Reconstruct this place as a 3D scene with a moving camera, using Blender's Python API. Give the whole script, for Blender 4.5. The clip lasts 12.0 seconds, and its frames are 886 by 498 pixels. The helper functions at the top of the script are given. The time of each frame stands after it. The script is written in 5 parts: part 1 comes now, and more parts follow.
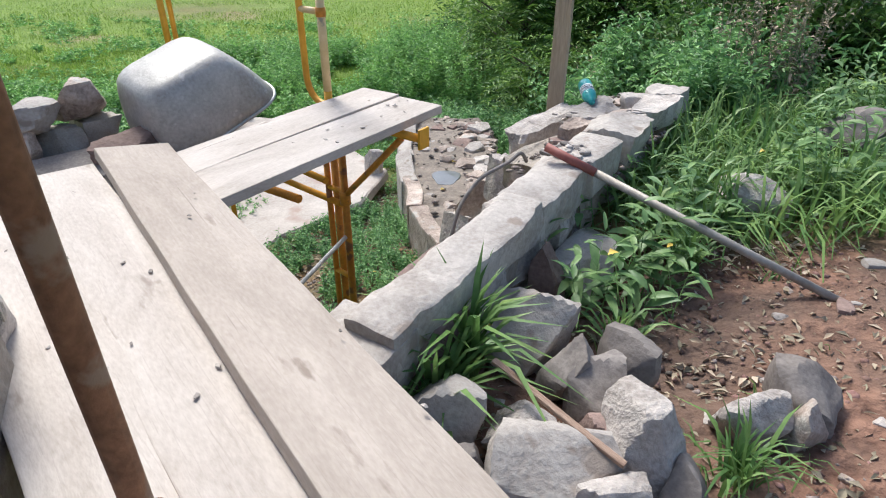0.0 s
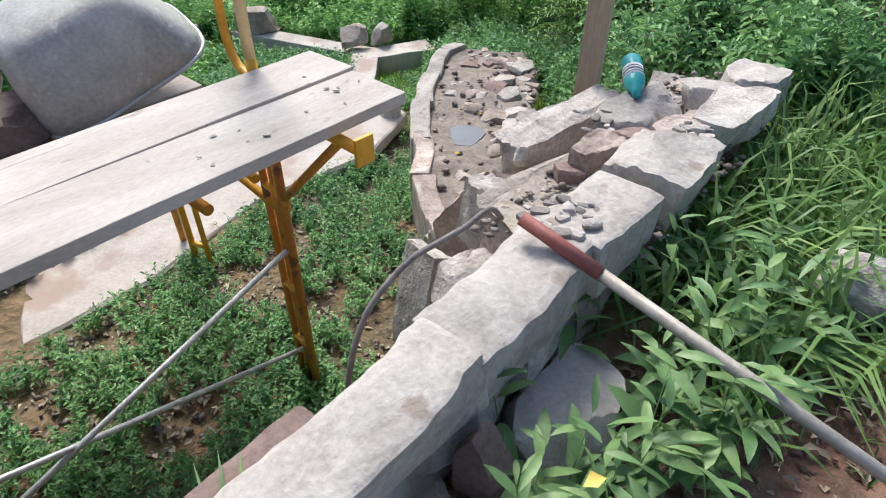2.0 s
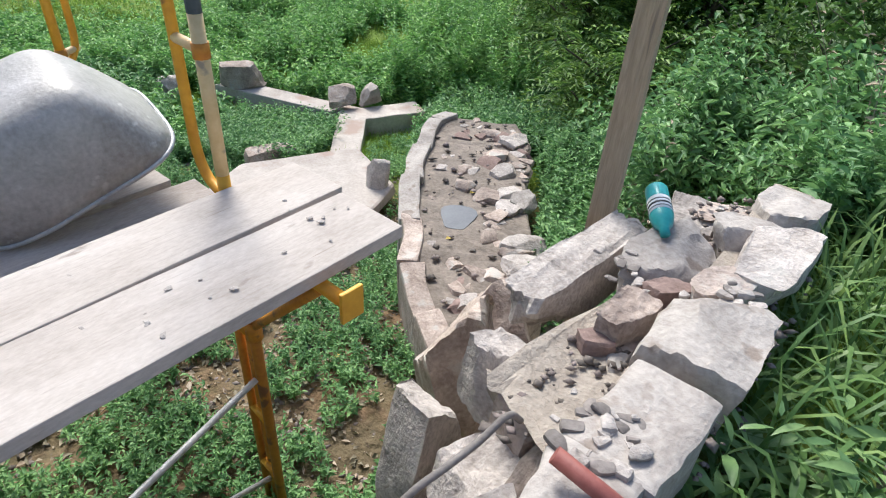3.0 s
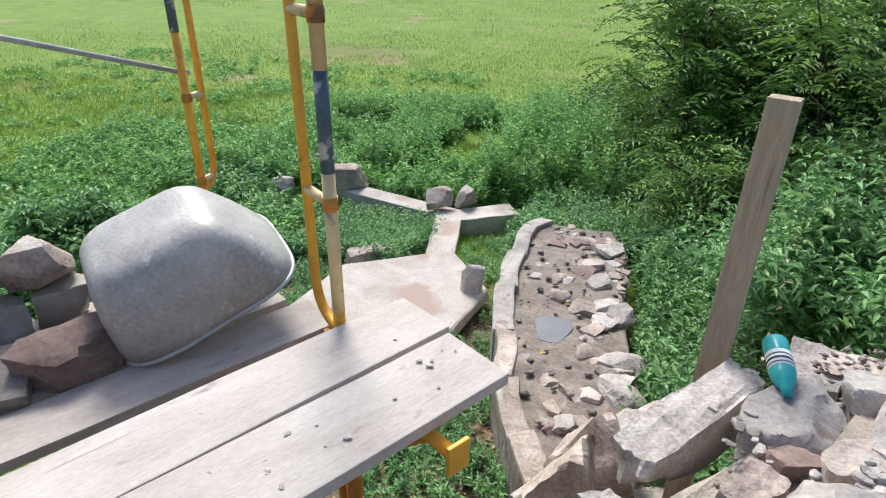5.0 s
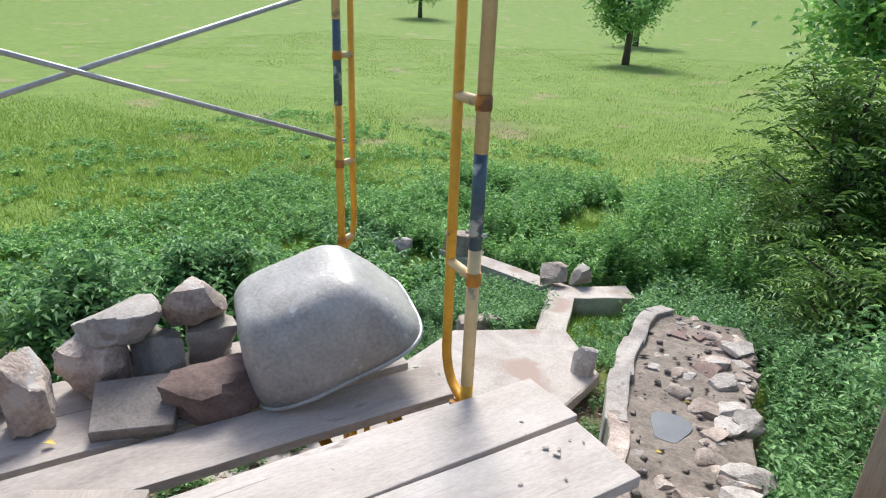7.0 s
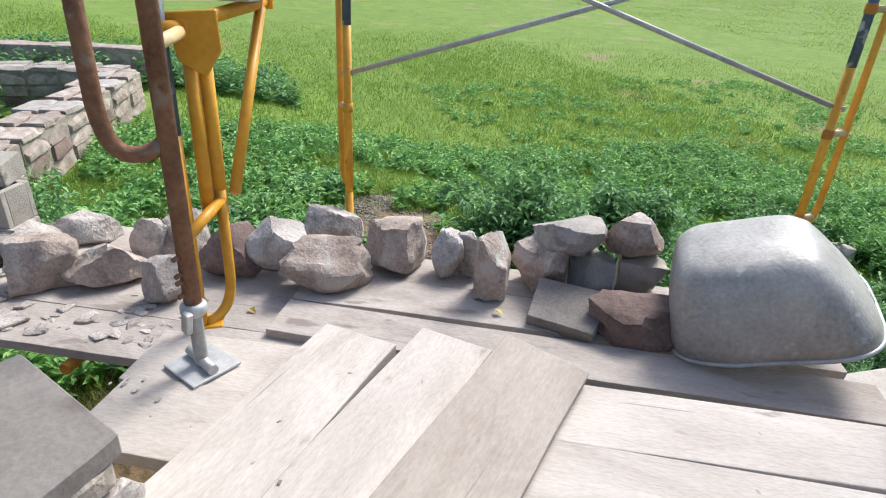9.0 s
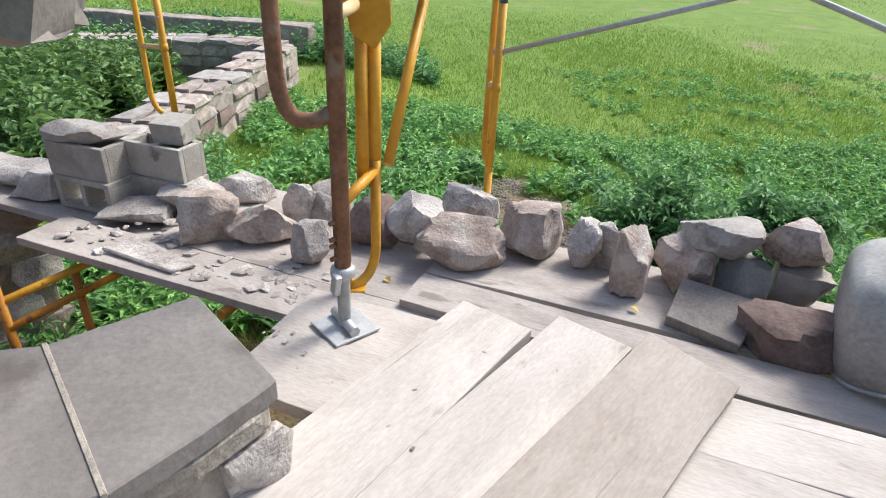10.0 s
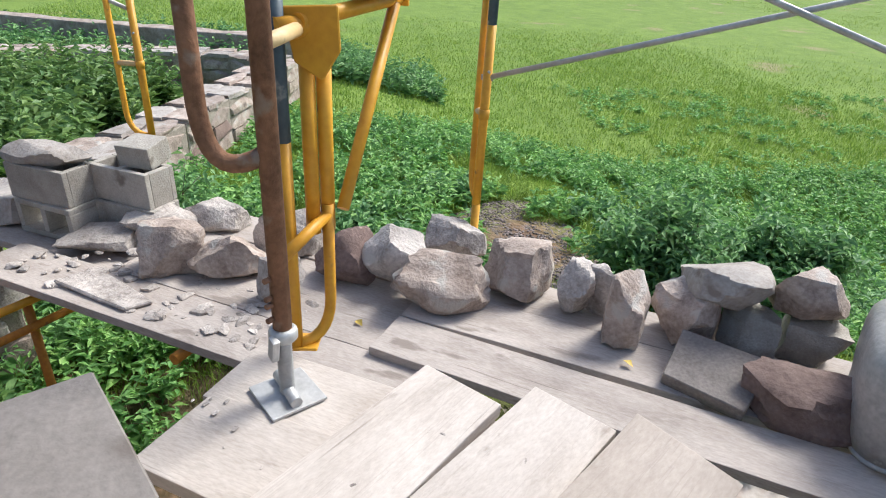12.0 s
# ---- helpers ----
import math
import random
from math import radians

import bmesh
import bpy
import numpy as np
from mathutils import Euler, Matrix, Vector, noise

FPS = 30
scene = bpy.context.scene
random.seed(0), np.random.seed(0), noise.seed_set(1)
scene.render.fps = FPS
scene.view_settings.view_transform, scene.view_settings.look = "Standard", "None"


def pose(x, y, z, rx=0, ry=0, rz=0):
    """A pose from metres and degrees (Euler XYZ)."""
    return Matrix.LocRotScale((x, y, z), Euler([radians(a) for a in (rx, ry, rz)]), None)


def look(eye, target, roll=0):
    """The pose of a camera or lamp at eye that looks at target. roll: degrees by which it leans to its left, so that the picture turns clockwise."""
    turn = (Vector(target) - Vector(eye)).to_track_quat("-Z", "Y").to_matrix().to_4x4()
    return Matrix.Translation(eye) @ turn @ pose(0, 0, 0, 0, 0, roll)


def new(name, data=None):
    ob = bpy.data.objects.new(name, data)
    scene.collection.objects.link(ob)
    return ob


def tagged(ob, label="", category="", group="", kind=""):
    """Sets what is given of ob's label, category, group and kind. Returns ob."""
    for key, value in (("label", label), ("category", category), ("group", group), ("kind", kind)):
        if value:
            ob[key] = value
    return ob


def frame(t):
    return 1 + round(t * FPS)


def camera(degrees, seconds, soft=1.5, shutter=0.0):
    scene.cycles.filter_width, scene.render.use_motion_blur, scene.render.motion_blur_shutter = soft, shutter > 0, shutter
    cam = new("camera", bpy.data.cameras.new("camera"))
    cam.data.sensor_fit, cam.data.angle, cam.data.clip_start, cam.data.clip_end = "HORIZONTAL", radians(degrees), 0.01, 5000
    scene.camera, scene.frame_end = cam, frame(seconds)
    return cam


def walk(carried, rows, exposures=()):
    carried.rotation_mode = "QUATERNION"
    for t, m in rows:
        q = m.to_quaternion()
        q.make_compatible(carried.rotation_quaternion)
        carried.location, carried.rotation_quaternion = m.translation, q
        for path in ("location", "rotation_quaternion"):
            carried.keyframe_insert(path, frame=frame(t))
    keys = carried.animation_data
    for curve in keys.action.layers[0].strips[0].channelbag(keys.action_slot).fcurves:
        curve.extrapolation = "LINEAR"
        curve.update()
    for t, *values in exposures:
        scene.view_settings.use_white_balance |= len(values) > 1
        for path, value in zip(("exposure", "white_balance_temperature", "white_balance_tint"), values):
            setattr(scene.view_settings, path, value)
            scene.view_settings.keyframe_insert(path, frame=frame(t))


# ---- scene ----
cam = camera(72.9, 12.0, soft=1.1)
PATH = [
    (0, (0.222, -0.08, 0.907), (0.114, 1.643, -0.103), 0.4),
    (0.5, (0.32, 0.093, 0.887), (0.172, 1.738, -0.242), -3.3),
    (1, (0.356, 0.422, 0.787), (-0.167, 1.924, -0.426), 0.4),
    (1.5, (0.453, 0.786, 0.843), (0.12, 2.27, -0.455), 0.2),
    (2, (0.503, 1.037, 0.883), (0.227, 2.563, -0.38), 0.9),
    (2.5, (0.451, 1.279, 0.937), (0.169, 2.836, -0.285), 0.6),
    (2.7, (0.394, 1.396, 0.949), (0.181, 2.994, -0.235), 3.8),
    (4.3, (0.305, 1.559, 1.107), (-0.068, 3.186, 0.004), 1.0),
    (4.5, (0.3, 1.537, 1.118), (-0.124, 3.172, 0.047), 0.6),
    (5, (0.269, 1.513, 1.149), (-0.28, 3.2, 0.226), 0.9),
    (5.5, (0.26, 1.489, 1.199), (-0.372, 3.232, 0.45), 1.0),
    (6, (0.257, 1.486, 1.2), (-0.4, 3.219, 0.447), 0.8),
    (6.5, (0.221, 1.471, 1.195), (-0.559, 3.143, 0.424), 1.6),
    (7, (0.169, 1.452, 1.193), (-0.735, 3.08, 0.465), 2.3),
    (7.5, (0.116, 1.39, 1.148), (-1.06, 2.745, 0.264), 2.8),
    (7.7, (0.108, 1.377, 1.139), (-1.117, 2.659, 0.213), 3.1),
    (9.3, (0.085, 1.183, 1.1), (-1.623, 1.747, 0.225), 3.6),
    (9.5, (0.077, 1.176, 1.106), (-1.643, 1.69, 0.224), 3.7),
    (10, (0.061, 1.146, 1.081), (-1.674, 1.43, 0.128), 3.0),
    (10.5, (0.077, 1.097, 1.089), (-1.689, 1.1, 0.149), 1.8),
    (11, (0.054, 1.079, 1.093), (-1.706, 1.112, 0.142), 4.1),
    (11.5, (-0.024, 1.14, 1.093), (-1.75, 1.353, 0.106), 6.9),
    (12, (-0.179, 1.305, 1.082), (-1.939, 1.565, 0.167), 3.7),
]
walk(cam, [(t, look(eye, target, roll)) for t, eye, target, roll in PATH], [(0, 1.0, 6100, 6), (12, 1.0, 6100, 6)])
SKY, SUN = 0.10, 2.3

# ---- world, sun, exposure ----
world = bpy.data.worlds.new("sky")
scene.world = world
world.use_nodes = True
wn = world.node_tree.nodes
sky = wn.new("ShaderNodeTexSky")
sky.sky_type, sky.sun_disc = "NISHITA", False
sky.sun_elevation, sky.sun_rotation = radians(52), radians(-35)
sky.air_density, sky.dust_density, sky.ozone_density = 1.0, 3.0, 1.0
wn["Background"].inputs["Strength"].default_value = SKY
world.node_tree.links.new(sky.outputs[0], wn["Background"].inputs["Color"])
sun_data = bpy.data.lights.new("sun", "SUN")
sun_data.energy, sun_data.angle, sun_data.color = SUN, radians(20), (1.0, 0.95, 0.88)
sun = new("sun", sun_data)
sun.matrix_world = look((-12, 20, 28), (0, 0, 0))

rng = np.random.default_rng(7)


# ---- materials ----
def material(name, dark, light, scale=8.0, rough=0.85, metal=0.0, bump=0.3, fine=60.0, stretch=(1, 1, 1), spots=None, spot_at=0.6, spot_scale=5.0,
             island=0.0, rand=0.12, distort=0.5, trans=0.0, spec=0.4, cracks=None):
    """Two-scale noise colour, bump, optional patches of a third colour, and small changes from object to object or leaf to leaf."""
    m = bpy.data.materials.new(name)
    m.use_nodes = True
    n, l = m.node_tree.nodes, m.node_tree.links
    b = n["Principled BSDF"]
    co = n.new("ShaderNodeTexCoord")
    mp = n.new("ShaderNodeMapping")
    mp.inputs["Scale"].default_value = stretch
    info = n.new("ShaderNodeObjectInfo")
    shift = n.new("ShaderNodeVectorMath")
    shift.operation = "ADD"
    times = n.new("ShaderNodeMath")
    times.operation = "MULTIPLY"
    times.inputs[1].default_value = 37.0
    l.new(info.outputs["Random"], times.inputs[0])
    l.new(co.outputs["Object"], mp.inputs["Vector"])
    l.new(mp.outputs[0], shift.inputs[0])
    l.new(times.outputs[0], shift.inputs[1])
    big = n.new("ShaderNodeTexNoise")
    big.inputs["Scale"].default_value, big.inputs["Detail"].default_value, big.inputs["Roughness"].default_value = scale, 7, 0.65
    big.inputs["Distortion"].default_value = distort
    small = n.new("ShaderNodeTexNoise")
    small.inputs["Scale"].default_value, small.inputs["Detail"].default_value = fine, 5
    l.new(shift.outputs[0], big.inputs["Vector"])
    l.new(shift.outputs[0], small.inputs["Vector"])
    mix = n.new("ShaderNodeMath")
    mix.operation = "MULTIPLY_ADD"
    mix.inputs[1].default_value = 0.35
    l.new(small.outputs[0], mix.inputs[0])
    scaled = n.new("ShaderNodeMath")
    scaled.operation = "MULTIPLY"
    scaled.inputs[1].default_value = 0.75
    l.new(big.outputs[0], scaled.inputs[0])
    l.new(scaled.outputs[0], mix.inputs[2])
    ramp = n.new("ShaderNodeValToRGB")
    ramp.color_ramp.elements[0].position, ramp.color_ramp.elements[1].position = 0.36, 0.72
    ramp.color_ramp.elements[0].color, ramp.color_ramp.elements[1].color = (*dark, 1), (*light, 1)
    l.new(mix.outputs[0], ramp.inputs[0])
    colour = ramp.outputs[0]
    if spots:
        patch = n.new("ShaderNodeTexNoise")
        patch.inputs["Scale"].default_value, patch.inputs["Detail"].default_value = spot_scale, 6
        l.new(shift.outputs[0], patch.inputs["Vector"])
        edge = n.new("ShaderNodeMapRange")
        edge.inputs["From Min"].default_value, edge.inputs["From Max"].default_value = spot_at, spot_at + 0.07
        l.new(patch.outputs[0], edge.inputs["Value"])
        over = n.new("ShaderNodeMixRGB")
        over.inputs["Color2"].default_value = (*spots, 1)
        l.new(edge.outputs[0], over.inputs["Fac"])
        l.new(colour, over.inputs["Color1"])
        colour = over.outputs[0]
    if cracks:
        grain = n.new("ShaderNodeMapping")
        grain.inputs["Scale"].default_value = cracks
        l.new(co.outputs["Object"], grain.inputs["Vector"])
        moved = n.new("ShaderNodeVectorMath")
        moved.operation = "ADD"
        l.new(grain.outputs[0], moved.inputs[0])
        l.new(times.outputs[0], moved.inputs[1])
        for size, low, dark_to in ((1.0, 0.70, (0.12, 0.095, 0.08)), (4.0, 0.60, (0.29, 0.24, 0.205))):
            streak = n.new("ShaderNodeTexNoise")
            streak.inputs["Scale"].default_value, streak.inputs["Detail"].default_value = size, 3
            l.new(moved.outputs[0], streak.inputs["Vector"])
            edge = n.new("ShaderNodeMapRange")
            edge.inputs["From Min"].default_value, edge.inputs["From Max"].default_value = low, low + 0.05
            edge.inputs["To Max"].default_value = 0.5 if size < 2 else 0.22
            l.new(streak.outputs[0], edge.inputs["Value"])
            over = n.new("ShaderNodeMixRGB")
            over.inputs["Color2"].default_value = (*dark_to, 1)
            l.new(edge.outputs[0], over.inputs["Fac"])
            l.new(colour, over.inputs["Color1"])
            colour = over.outputs[0]
    vary = n.new("ShaderNodeHueSaturation")
    value = n.new("ShaderNodeMapRange")
    amount = island or rand
    value.inputs["To Min"].default_value, value.inputs["To Max"].default_value = 1 - amount, 1 + amount
    if island:
        geo = n.new("ShaderNodeNewGeometry")
        l.new(geo.outputs["Random Per Island"], value.inputs["Value"])
        hue = n.new("ShaderNodeMapRange")
        hue.inputs["To Min"].default_value, hue.inputs["To Max"].default_value = 0.515, 0.475
        l.new(geo.outputs["Random Per Island"], hue.inputs["Value"])
        l.new(hue.outputs[0], vary.inputs["Hue"])
    else:
        l.new(info.outputs["Random"], value.inputs["Value"])
    l.new(value.outputs[0], vary.inputs["Value"])
    l.new(colour, vary.inputs["Color"])
    l.new(vary.outputs[0], b.inputs["Base Color"])
    b.inputs["Roughness"].default_value, b.inputs["Metallic"].default_value = rough, metal
    b.inputs["Specular IOR Level"].default_value = spec
    if trans:
        tl = n.new("ShaderNodeBsdfTranslucent")
        l.new(vary.outputs[0], tl.inputs["Color"])
        both = n.new("ShaderNodeMixShader")
        both.inputs[0].default_value = trans
        l.new(b.outputs[0], both.inputs[1])
        l.new(tl.outputs[0], both.inputs[2])
        l.new(both.outputs[0], n["Material Output"].inputs["Surface"])
    if bump:
        bp = n.new("ShaderNodeBump")
        bp.inputs["Strength"].default_value, bp.inputs["Distance"].default_value = bump, 0.02
        l.new(mix.outputs[0], bp.inputs["Height"])
        l.new(bp.outputs[0], b.inputs["Normal"])
    return m


WOOD = material("weathered_plank", (0.37, 0.316, 0.276), (0.56, 0.498, 0.452), 3.0, 0.9, bump=0.25, fine=55, stretch=(0.8, 2.2, 2.2), spots=(0.30, 0.25, 0.215), spot_at=0.66, spot_scale=7, cracks=(1.3, 46, 46))
WOOD_TAN = material("tan_plank", (0.36, 0.298, 0.25), (0.54, 0.46, 0.40), 3.0, 0.9, bump=0.25, fine=55, stretch=(0.8, 2.2, 2.2), spots=(0.31, 0.25, 0.205), spot_at=0.64, spot_scale=6, cracks=(1.3, 46, 46))
DECK_WOOD = material("dusty_deck_plank", (0.32, 0.27, 0.238), (0.54, 0.473, 0.428), 3.2, 0.92, bump=0.3, fine=50, stretch=(0.8, 2.2, 2.2), spots=(0.28, 0.235, 0.205), spot_at=0.62, spot_scale=5, cracks=(1.3, 46, 46))
POST_WOOD = material("post_wood", (0.34, 0.25, 0.17), (0.58, 0.45, 0.325), 3.0, 0.9, bump=0.5, fine=26, stretch=(0.7, 8, 8), cracks=(1.6, 40, 40))
STICK_WOOD = material("stick_wood", (0.22, 0.13, 0.09), (0.45, 0.32, 0.24), 6.0, 0.9, bump=0.4, fine=40, stretch=(1, 8, 8))
GREY_STONE = material("grey_sandstone", (0.20, 0.17, 0.15), (0.60, 0.535, 0.49), 7.0, 0.92, bump=1.0, fine=70, spots=(0.46, 0.42, 0.38), spot_at=0.62, spot_scale=7, rand=0.2)
RED_STONE = material("red_sandstone", (0.13, 0.085, 0.072), (0.31, 0.22, 0.19), 6.0, 0.92, bump=0.6, fine=60, rand=0.22)
BROWN_STONE = material("brown_stone", (0.19, 0.14, 0.115), (0.56, 0.46, 0.395), 7.0, 0.92, bump=1.0, fine=60, spots=(0.46, 0.42, 0.38), spot_at=0.58, spot_scale=7, rand=0.2)
DARK_STONE = material("dark_slate", (0.12, 0.10, 0.09), (0.30, 0.262, 0.238), 5.0, 0.8, bump=0.3, fine=80, rand=0.15)
CAP_STONE = material("pale_cap_stone", (0.25, 0.215, 0.19), (0.50, 0.45, 0.41), 6.0, 0.9, bump=0.6, fine=60, spots=(0.27, 0.22, 0.185), spot_at=0.6, spot_scale=9)
SLAB_STONE = material("counter_slab", (0.155, 0.135, 0.122), (0.27, 0.238, 0.218), 3.0, 0.8, bump=0.3, fine=70, spots=(0.15, 0.125, 0.11), spot_at=0.6, spot_scale=4)
MORTAR = material("mortar", (0.24, 0.20, 0.165), (0.44, 0.38, 0.32), 12, 0.95, bump=1.0, fine=70)
BLOCK = material("concrete_block", (0.27, 0.24, 0.205), (0.49, 0.45, 0.40), 6, 0.95, bump=0.6, fine=120, spots=(0.2, 0.17, 0.14), spot_at=0.63)
CONCRETE = material("pale_concrete", (0.36, 0.30, 0.26), (0.58, 0.52, 0.47), 3, 0.9, bump=0.3, fine=40, spots=(0.40, 0.30, 0.25), spot_at=0.55, spot_scale=2)
MUD = material("wet_mud", (0.09, 0.07, 0.055), (0.27, 0.22, 0.18), 7, 0.75, bump=1.0, fine=40)
YELLOW = material("yellow_paint", (0.55, 0.24, 0.02), (0.78, 0.40, 0.035), 4, 0.45, bump=0.08, fine=40, spots=(0.30, 0.15, 0.05), spot_at=0.66, spot_scale=14)
ORANGE = material("rusty_orange_paint", (0.36, 0.13, 0.02), (0.60, 0.26, 0.03), 6, 0.55, bump=0.1, fine=50, spots=(0.20, 0.09, 0.04), spot_at=0.58, spot_scale=12)
RUST = material("rusty_pipe", (0.12, 0.06, 0.035), (0.33, 0.17, 0.10), 9, 0.8, metal=0.2, bump=0.4, fine=70, spots=(0.30, 0.22, 0.17), spot_at=0.6, spot_scale=10)
BLUE = material("worn_blue_paint", (0.035, 0.06, 0.09), (0.10, 0.14, 0.17), 7, 0.5, bump=0.1, spots=(0.45, 0.45, 0.43), spot_at=0.56, spot_scale=11)
PALE_PAINT = material("worn_pale_yellow", (0.52, 0.36, 0.17), (0.66, 0.50, 0.28), 6, 0.5, bump=0.1, spots=(0.3, 0.24, 0.17), spot_at=0.62, spot_scale=14)
STEEL = material("galvanised_steel", (0.34, 0.335, 0.33), (0.56, 0.55, 0.54), 10, 0.5, metal=0.4, bump=0.1, fine=60)
TRAY = material("scratched_steel_tray", (0.27, 0.245, 0.22), (0.54, 0.505, 0.475), 4, 0.45, metal=0.1, bump=0.25, fine=60, spots=(0.55, 0.52, 0.49), spot_at=0.64, spot_scale=16, spec=0.6)
PIPE_RED = material("red_pipe", (0.22, 0.06, 0.05), (0.34, 0.12, 0.10), 8, 0.6, bump=0.15)
PIPE_GREY = material("grey_pipe", (0.24, 0.21, 0.18), (0.42, 0.38, 0.34), 9, 0.6, metal=0.3, bump=0.2)
HOSE = material("hose", (0.13, 0.11, 0.10), (0.26, 0.23, 0.21), 20, 0.8, bump=0.3)
EARTH = material("red_earth", (0.13, 0.066, 0.045), (0.32, 0.185, 0.135), 5, 0.95, bump=1.0, fine=25, spots=(0.19, 0.145, 0.115), spot_at=0.53, spot_scale=2.0)
GRASS = material("grass_blades", (0.15, 0.275, 0.035), (0.30, 0.43, 0.085), 0.7, 0.6, bump=0, island=0.3, trans=0.35, spec=0.25)
LONG_GRASS = material("long_grass", (0.09, 0.19, 0.045), (0.20, 0.33, 0.10), 1.5, 0.5, bump=0, island=0.3, trans=0.3)
LEAF = material("weed_leaf", (0.12, 0.31, 0.075), (0.28, 0.51, 0.15), 1.2, 0.55, bump=0, island=0.35, trans=0.3)
DARK_LEAF = material("dark_leaf", (0.095, 0.24, 0.08), (0.24, 0.44, 0.16), 0.8, 0.55, bump=0, island=0.4, trans=0.3)
SHRUB_LEAF = material("shrub_leaf", (0.04, 0.11, 0.026), (0.115, 0.23, 0.05), 0.8, 0.55, bump=0, island=0.4, trans=0.3)
BROAD_LEAF = material("broad_leaf", (0.11, 0.22, 0.075), (0.23, 0.37, 0.14), 2, 0.45, bump=0, island=0.3, trans=0.3)
DRY = material("dry_stems", (0.24, 0.19, 0.12), (0.44, 0.38, 0.28), 5, 0.9, bump=0, island=0.3)
STEM = material("green_stem", (0.08, 0.12, 0.03), (0.16, 0.2, 0.07), 5, 0.8, bump=0)
SUMAC_LEAF = material("sumac_leaf", (0.075, 0.175, 0.035), (0.20, 0.35, 0.07), 0.8, 0.55, bump=0, island=0.45, trans=0.3)
BARK = material("bark", (0.05, 0.04, 0.03), (0.14, 0.11, 0.085), 6, 0.95, bump=0.8, fine=30, stretch=(4, 4, 1))
YELLOW_LEAF = material("fallen_yellow_leaf", (0.55, 0.36, 0.05), (0.75, 0.58, 0.16), 9, 0.6, bump=0)
TEAL = material("teal_plastic", (0.02, 0.22, 0.22), (0.05, 0.36, 0.36), 5, 0.3, bump=0)
WHITE = material("white_label", (0.6, 0.62, 0.62), (0.8, 0.8, 0.8), 5, 0.5, bump=0)
BLACK = material("black_print", (0.02, 0.02, 0.02), (0.05, 0.05, 0.05), 5, 0.5, bump=0)
YELLOW_PLASTIC = material("yellow_plastic", (0.6, 0.42, 0.03), (0.75, 0.55, 0.06), 5, 0.4, bump=0)
WATER = material("puddle_water", (0.14, 0.14, 0.14), (0.20, 0.20, 0.20), 3, 0.03, bump=0, spec=1.0)


def ground_material():
    """Lawn, bare earth and pit soil, blended by where the place has them, with patches of wear."""
    m = material("ground_soil_and_turf", (0.10, 0.17, 0.022), (0.20, 0.285, 0.045), 1.3, 0.95, bump=0.8, fine=18, spots=(0.25, 0.23, 0.10), spot_at=0.62, spot_scale=0.35, rand=0)
    n, l = m.node_tree.nodes, m.node_tree.links
    at = n.new("ShaderNodeAttribute")
    at.attribute_name = "bare"
    co = next(x for x in n if x.type == "TEX_COORD")
    other = n.new("ShaderNodeTexNoise")
    l.new(co.outputs["Object"], other.inputs["Vector"])
    other.inputs["Scale"].default_value, other.inputs["Detail"].default_value = 14, 12
    ramp = n.new("ShaderNodeValToRGB")
    ramp.color_ramp.elements[0].position, ramp.color_ramp.elements[1].position = 0.33, 0.68
    ramp.color_ramp.elements[0].color, ramp.color_ramp.elements[1].color = (0.10, 0.05, 0.034, 1), (0.32, 0.175, 0.12, 1)
    l.new(other.outputs[0], ramp.inputs[0])
    damp = n.new("ShaderNodeTexNoise")
    l.new(co.outputs["Object"], damp.inputs["Vector"])
    damp.inputs["Scale"].default_value = 1.7
    damp_ramp = n.new("ShaderNodeValToRGB")
    damp_ramp.color_ramp.elements[0].position, damp_ramp.color_ramp.elements[1].position = 0.42, 0.6
    l.new(damp.outputs[0], damp_ramp.inputs[0])
    soil = n.new("ShaderNodeMixRGB")
    soil.inputs["Color2"].default_value = (0.15, 0.095, 0.07, 1)
    l.new(damp_ramp.outputs[0], soil.inputs["Fac"])
    l.new(ramp.outputs[0], soil.inputs["Color1"])
    mix = n.new("ShaderNodeMixRGB")
    l.new(at.outputs["Fac"], mix.inputs["Fac"])
    vary = next(x for x in n if x.type == "HUE_SAT")
    l.new(vary.outputs[0], mix.inputs["Color1"])
    l.new(soil.outputs[0], mix.inputs["Color2"])
    l.new(mix.outputs[0], n["Principled BSDF"].inputs["Base Color"])
    rough_earth = n.new("ShaderNodeBump")
    rough_earth.inputs["Strength"].default_value, rough_earth.inputs["Distance"].default_value = 1.0, 0.05
    l.new(other.outputs[0], rough_earth.inputs["Height"])
    l.new(rough_earth.outputs[0], n["Principled BSDF"].inputs["Normal"])
    return m


GROUND = ground_material()


# ---- builders ----
def mesh_of(bm, name, mat, smooth=False):
    me = bpy.data.meshes.new(name)
    bm.to_mesh(me)
    bm.free()
    me.materials.append(mat)
    if smooth:
        me.polygons.foreach_set("use_smooth", [True] * len(me.polygons))
    return me


def part(name, bm, mat, parent=None, label="", smooth=False, at=None):
    ob = new(name, mesh_of(bm, name, mat, smooth))
    if parent:
        ob.parent = parent
    if at is not None:
        ob.matrix_basis = at
    return tagged(ob, label)


def empty(name, at, label, category, group=""):
    ob = new(name)
    ob.empty_display_size = 0.1
    ob.matrix_basis = at
    return tagged(ob, label, category, group)


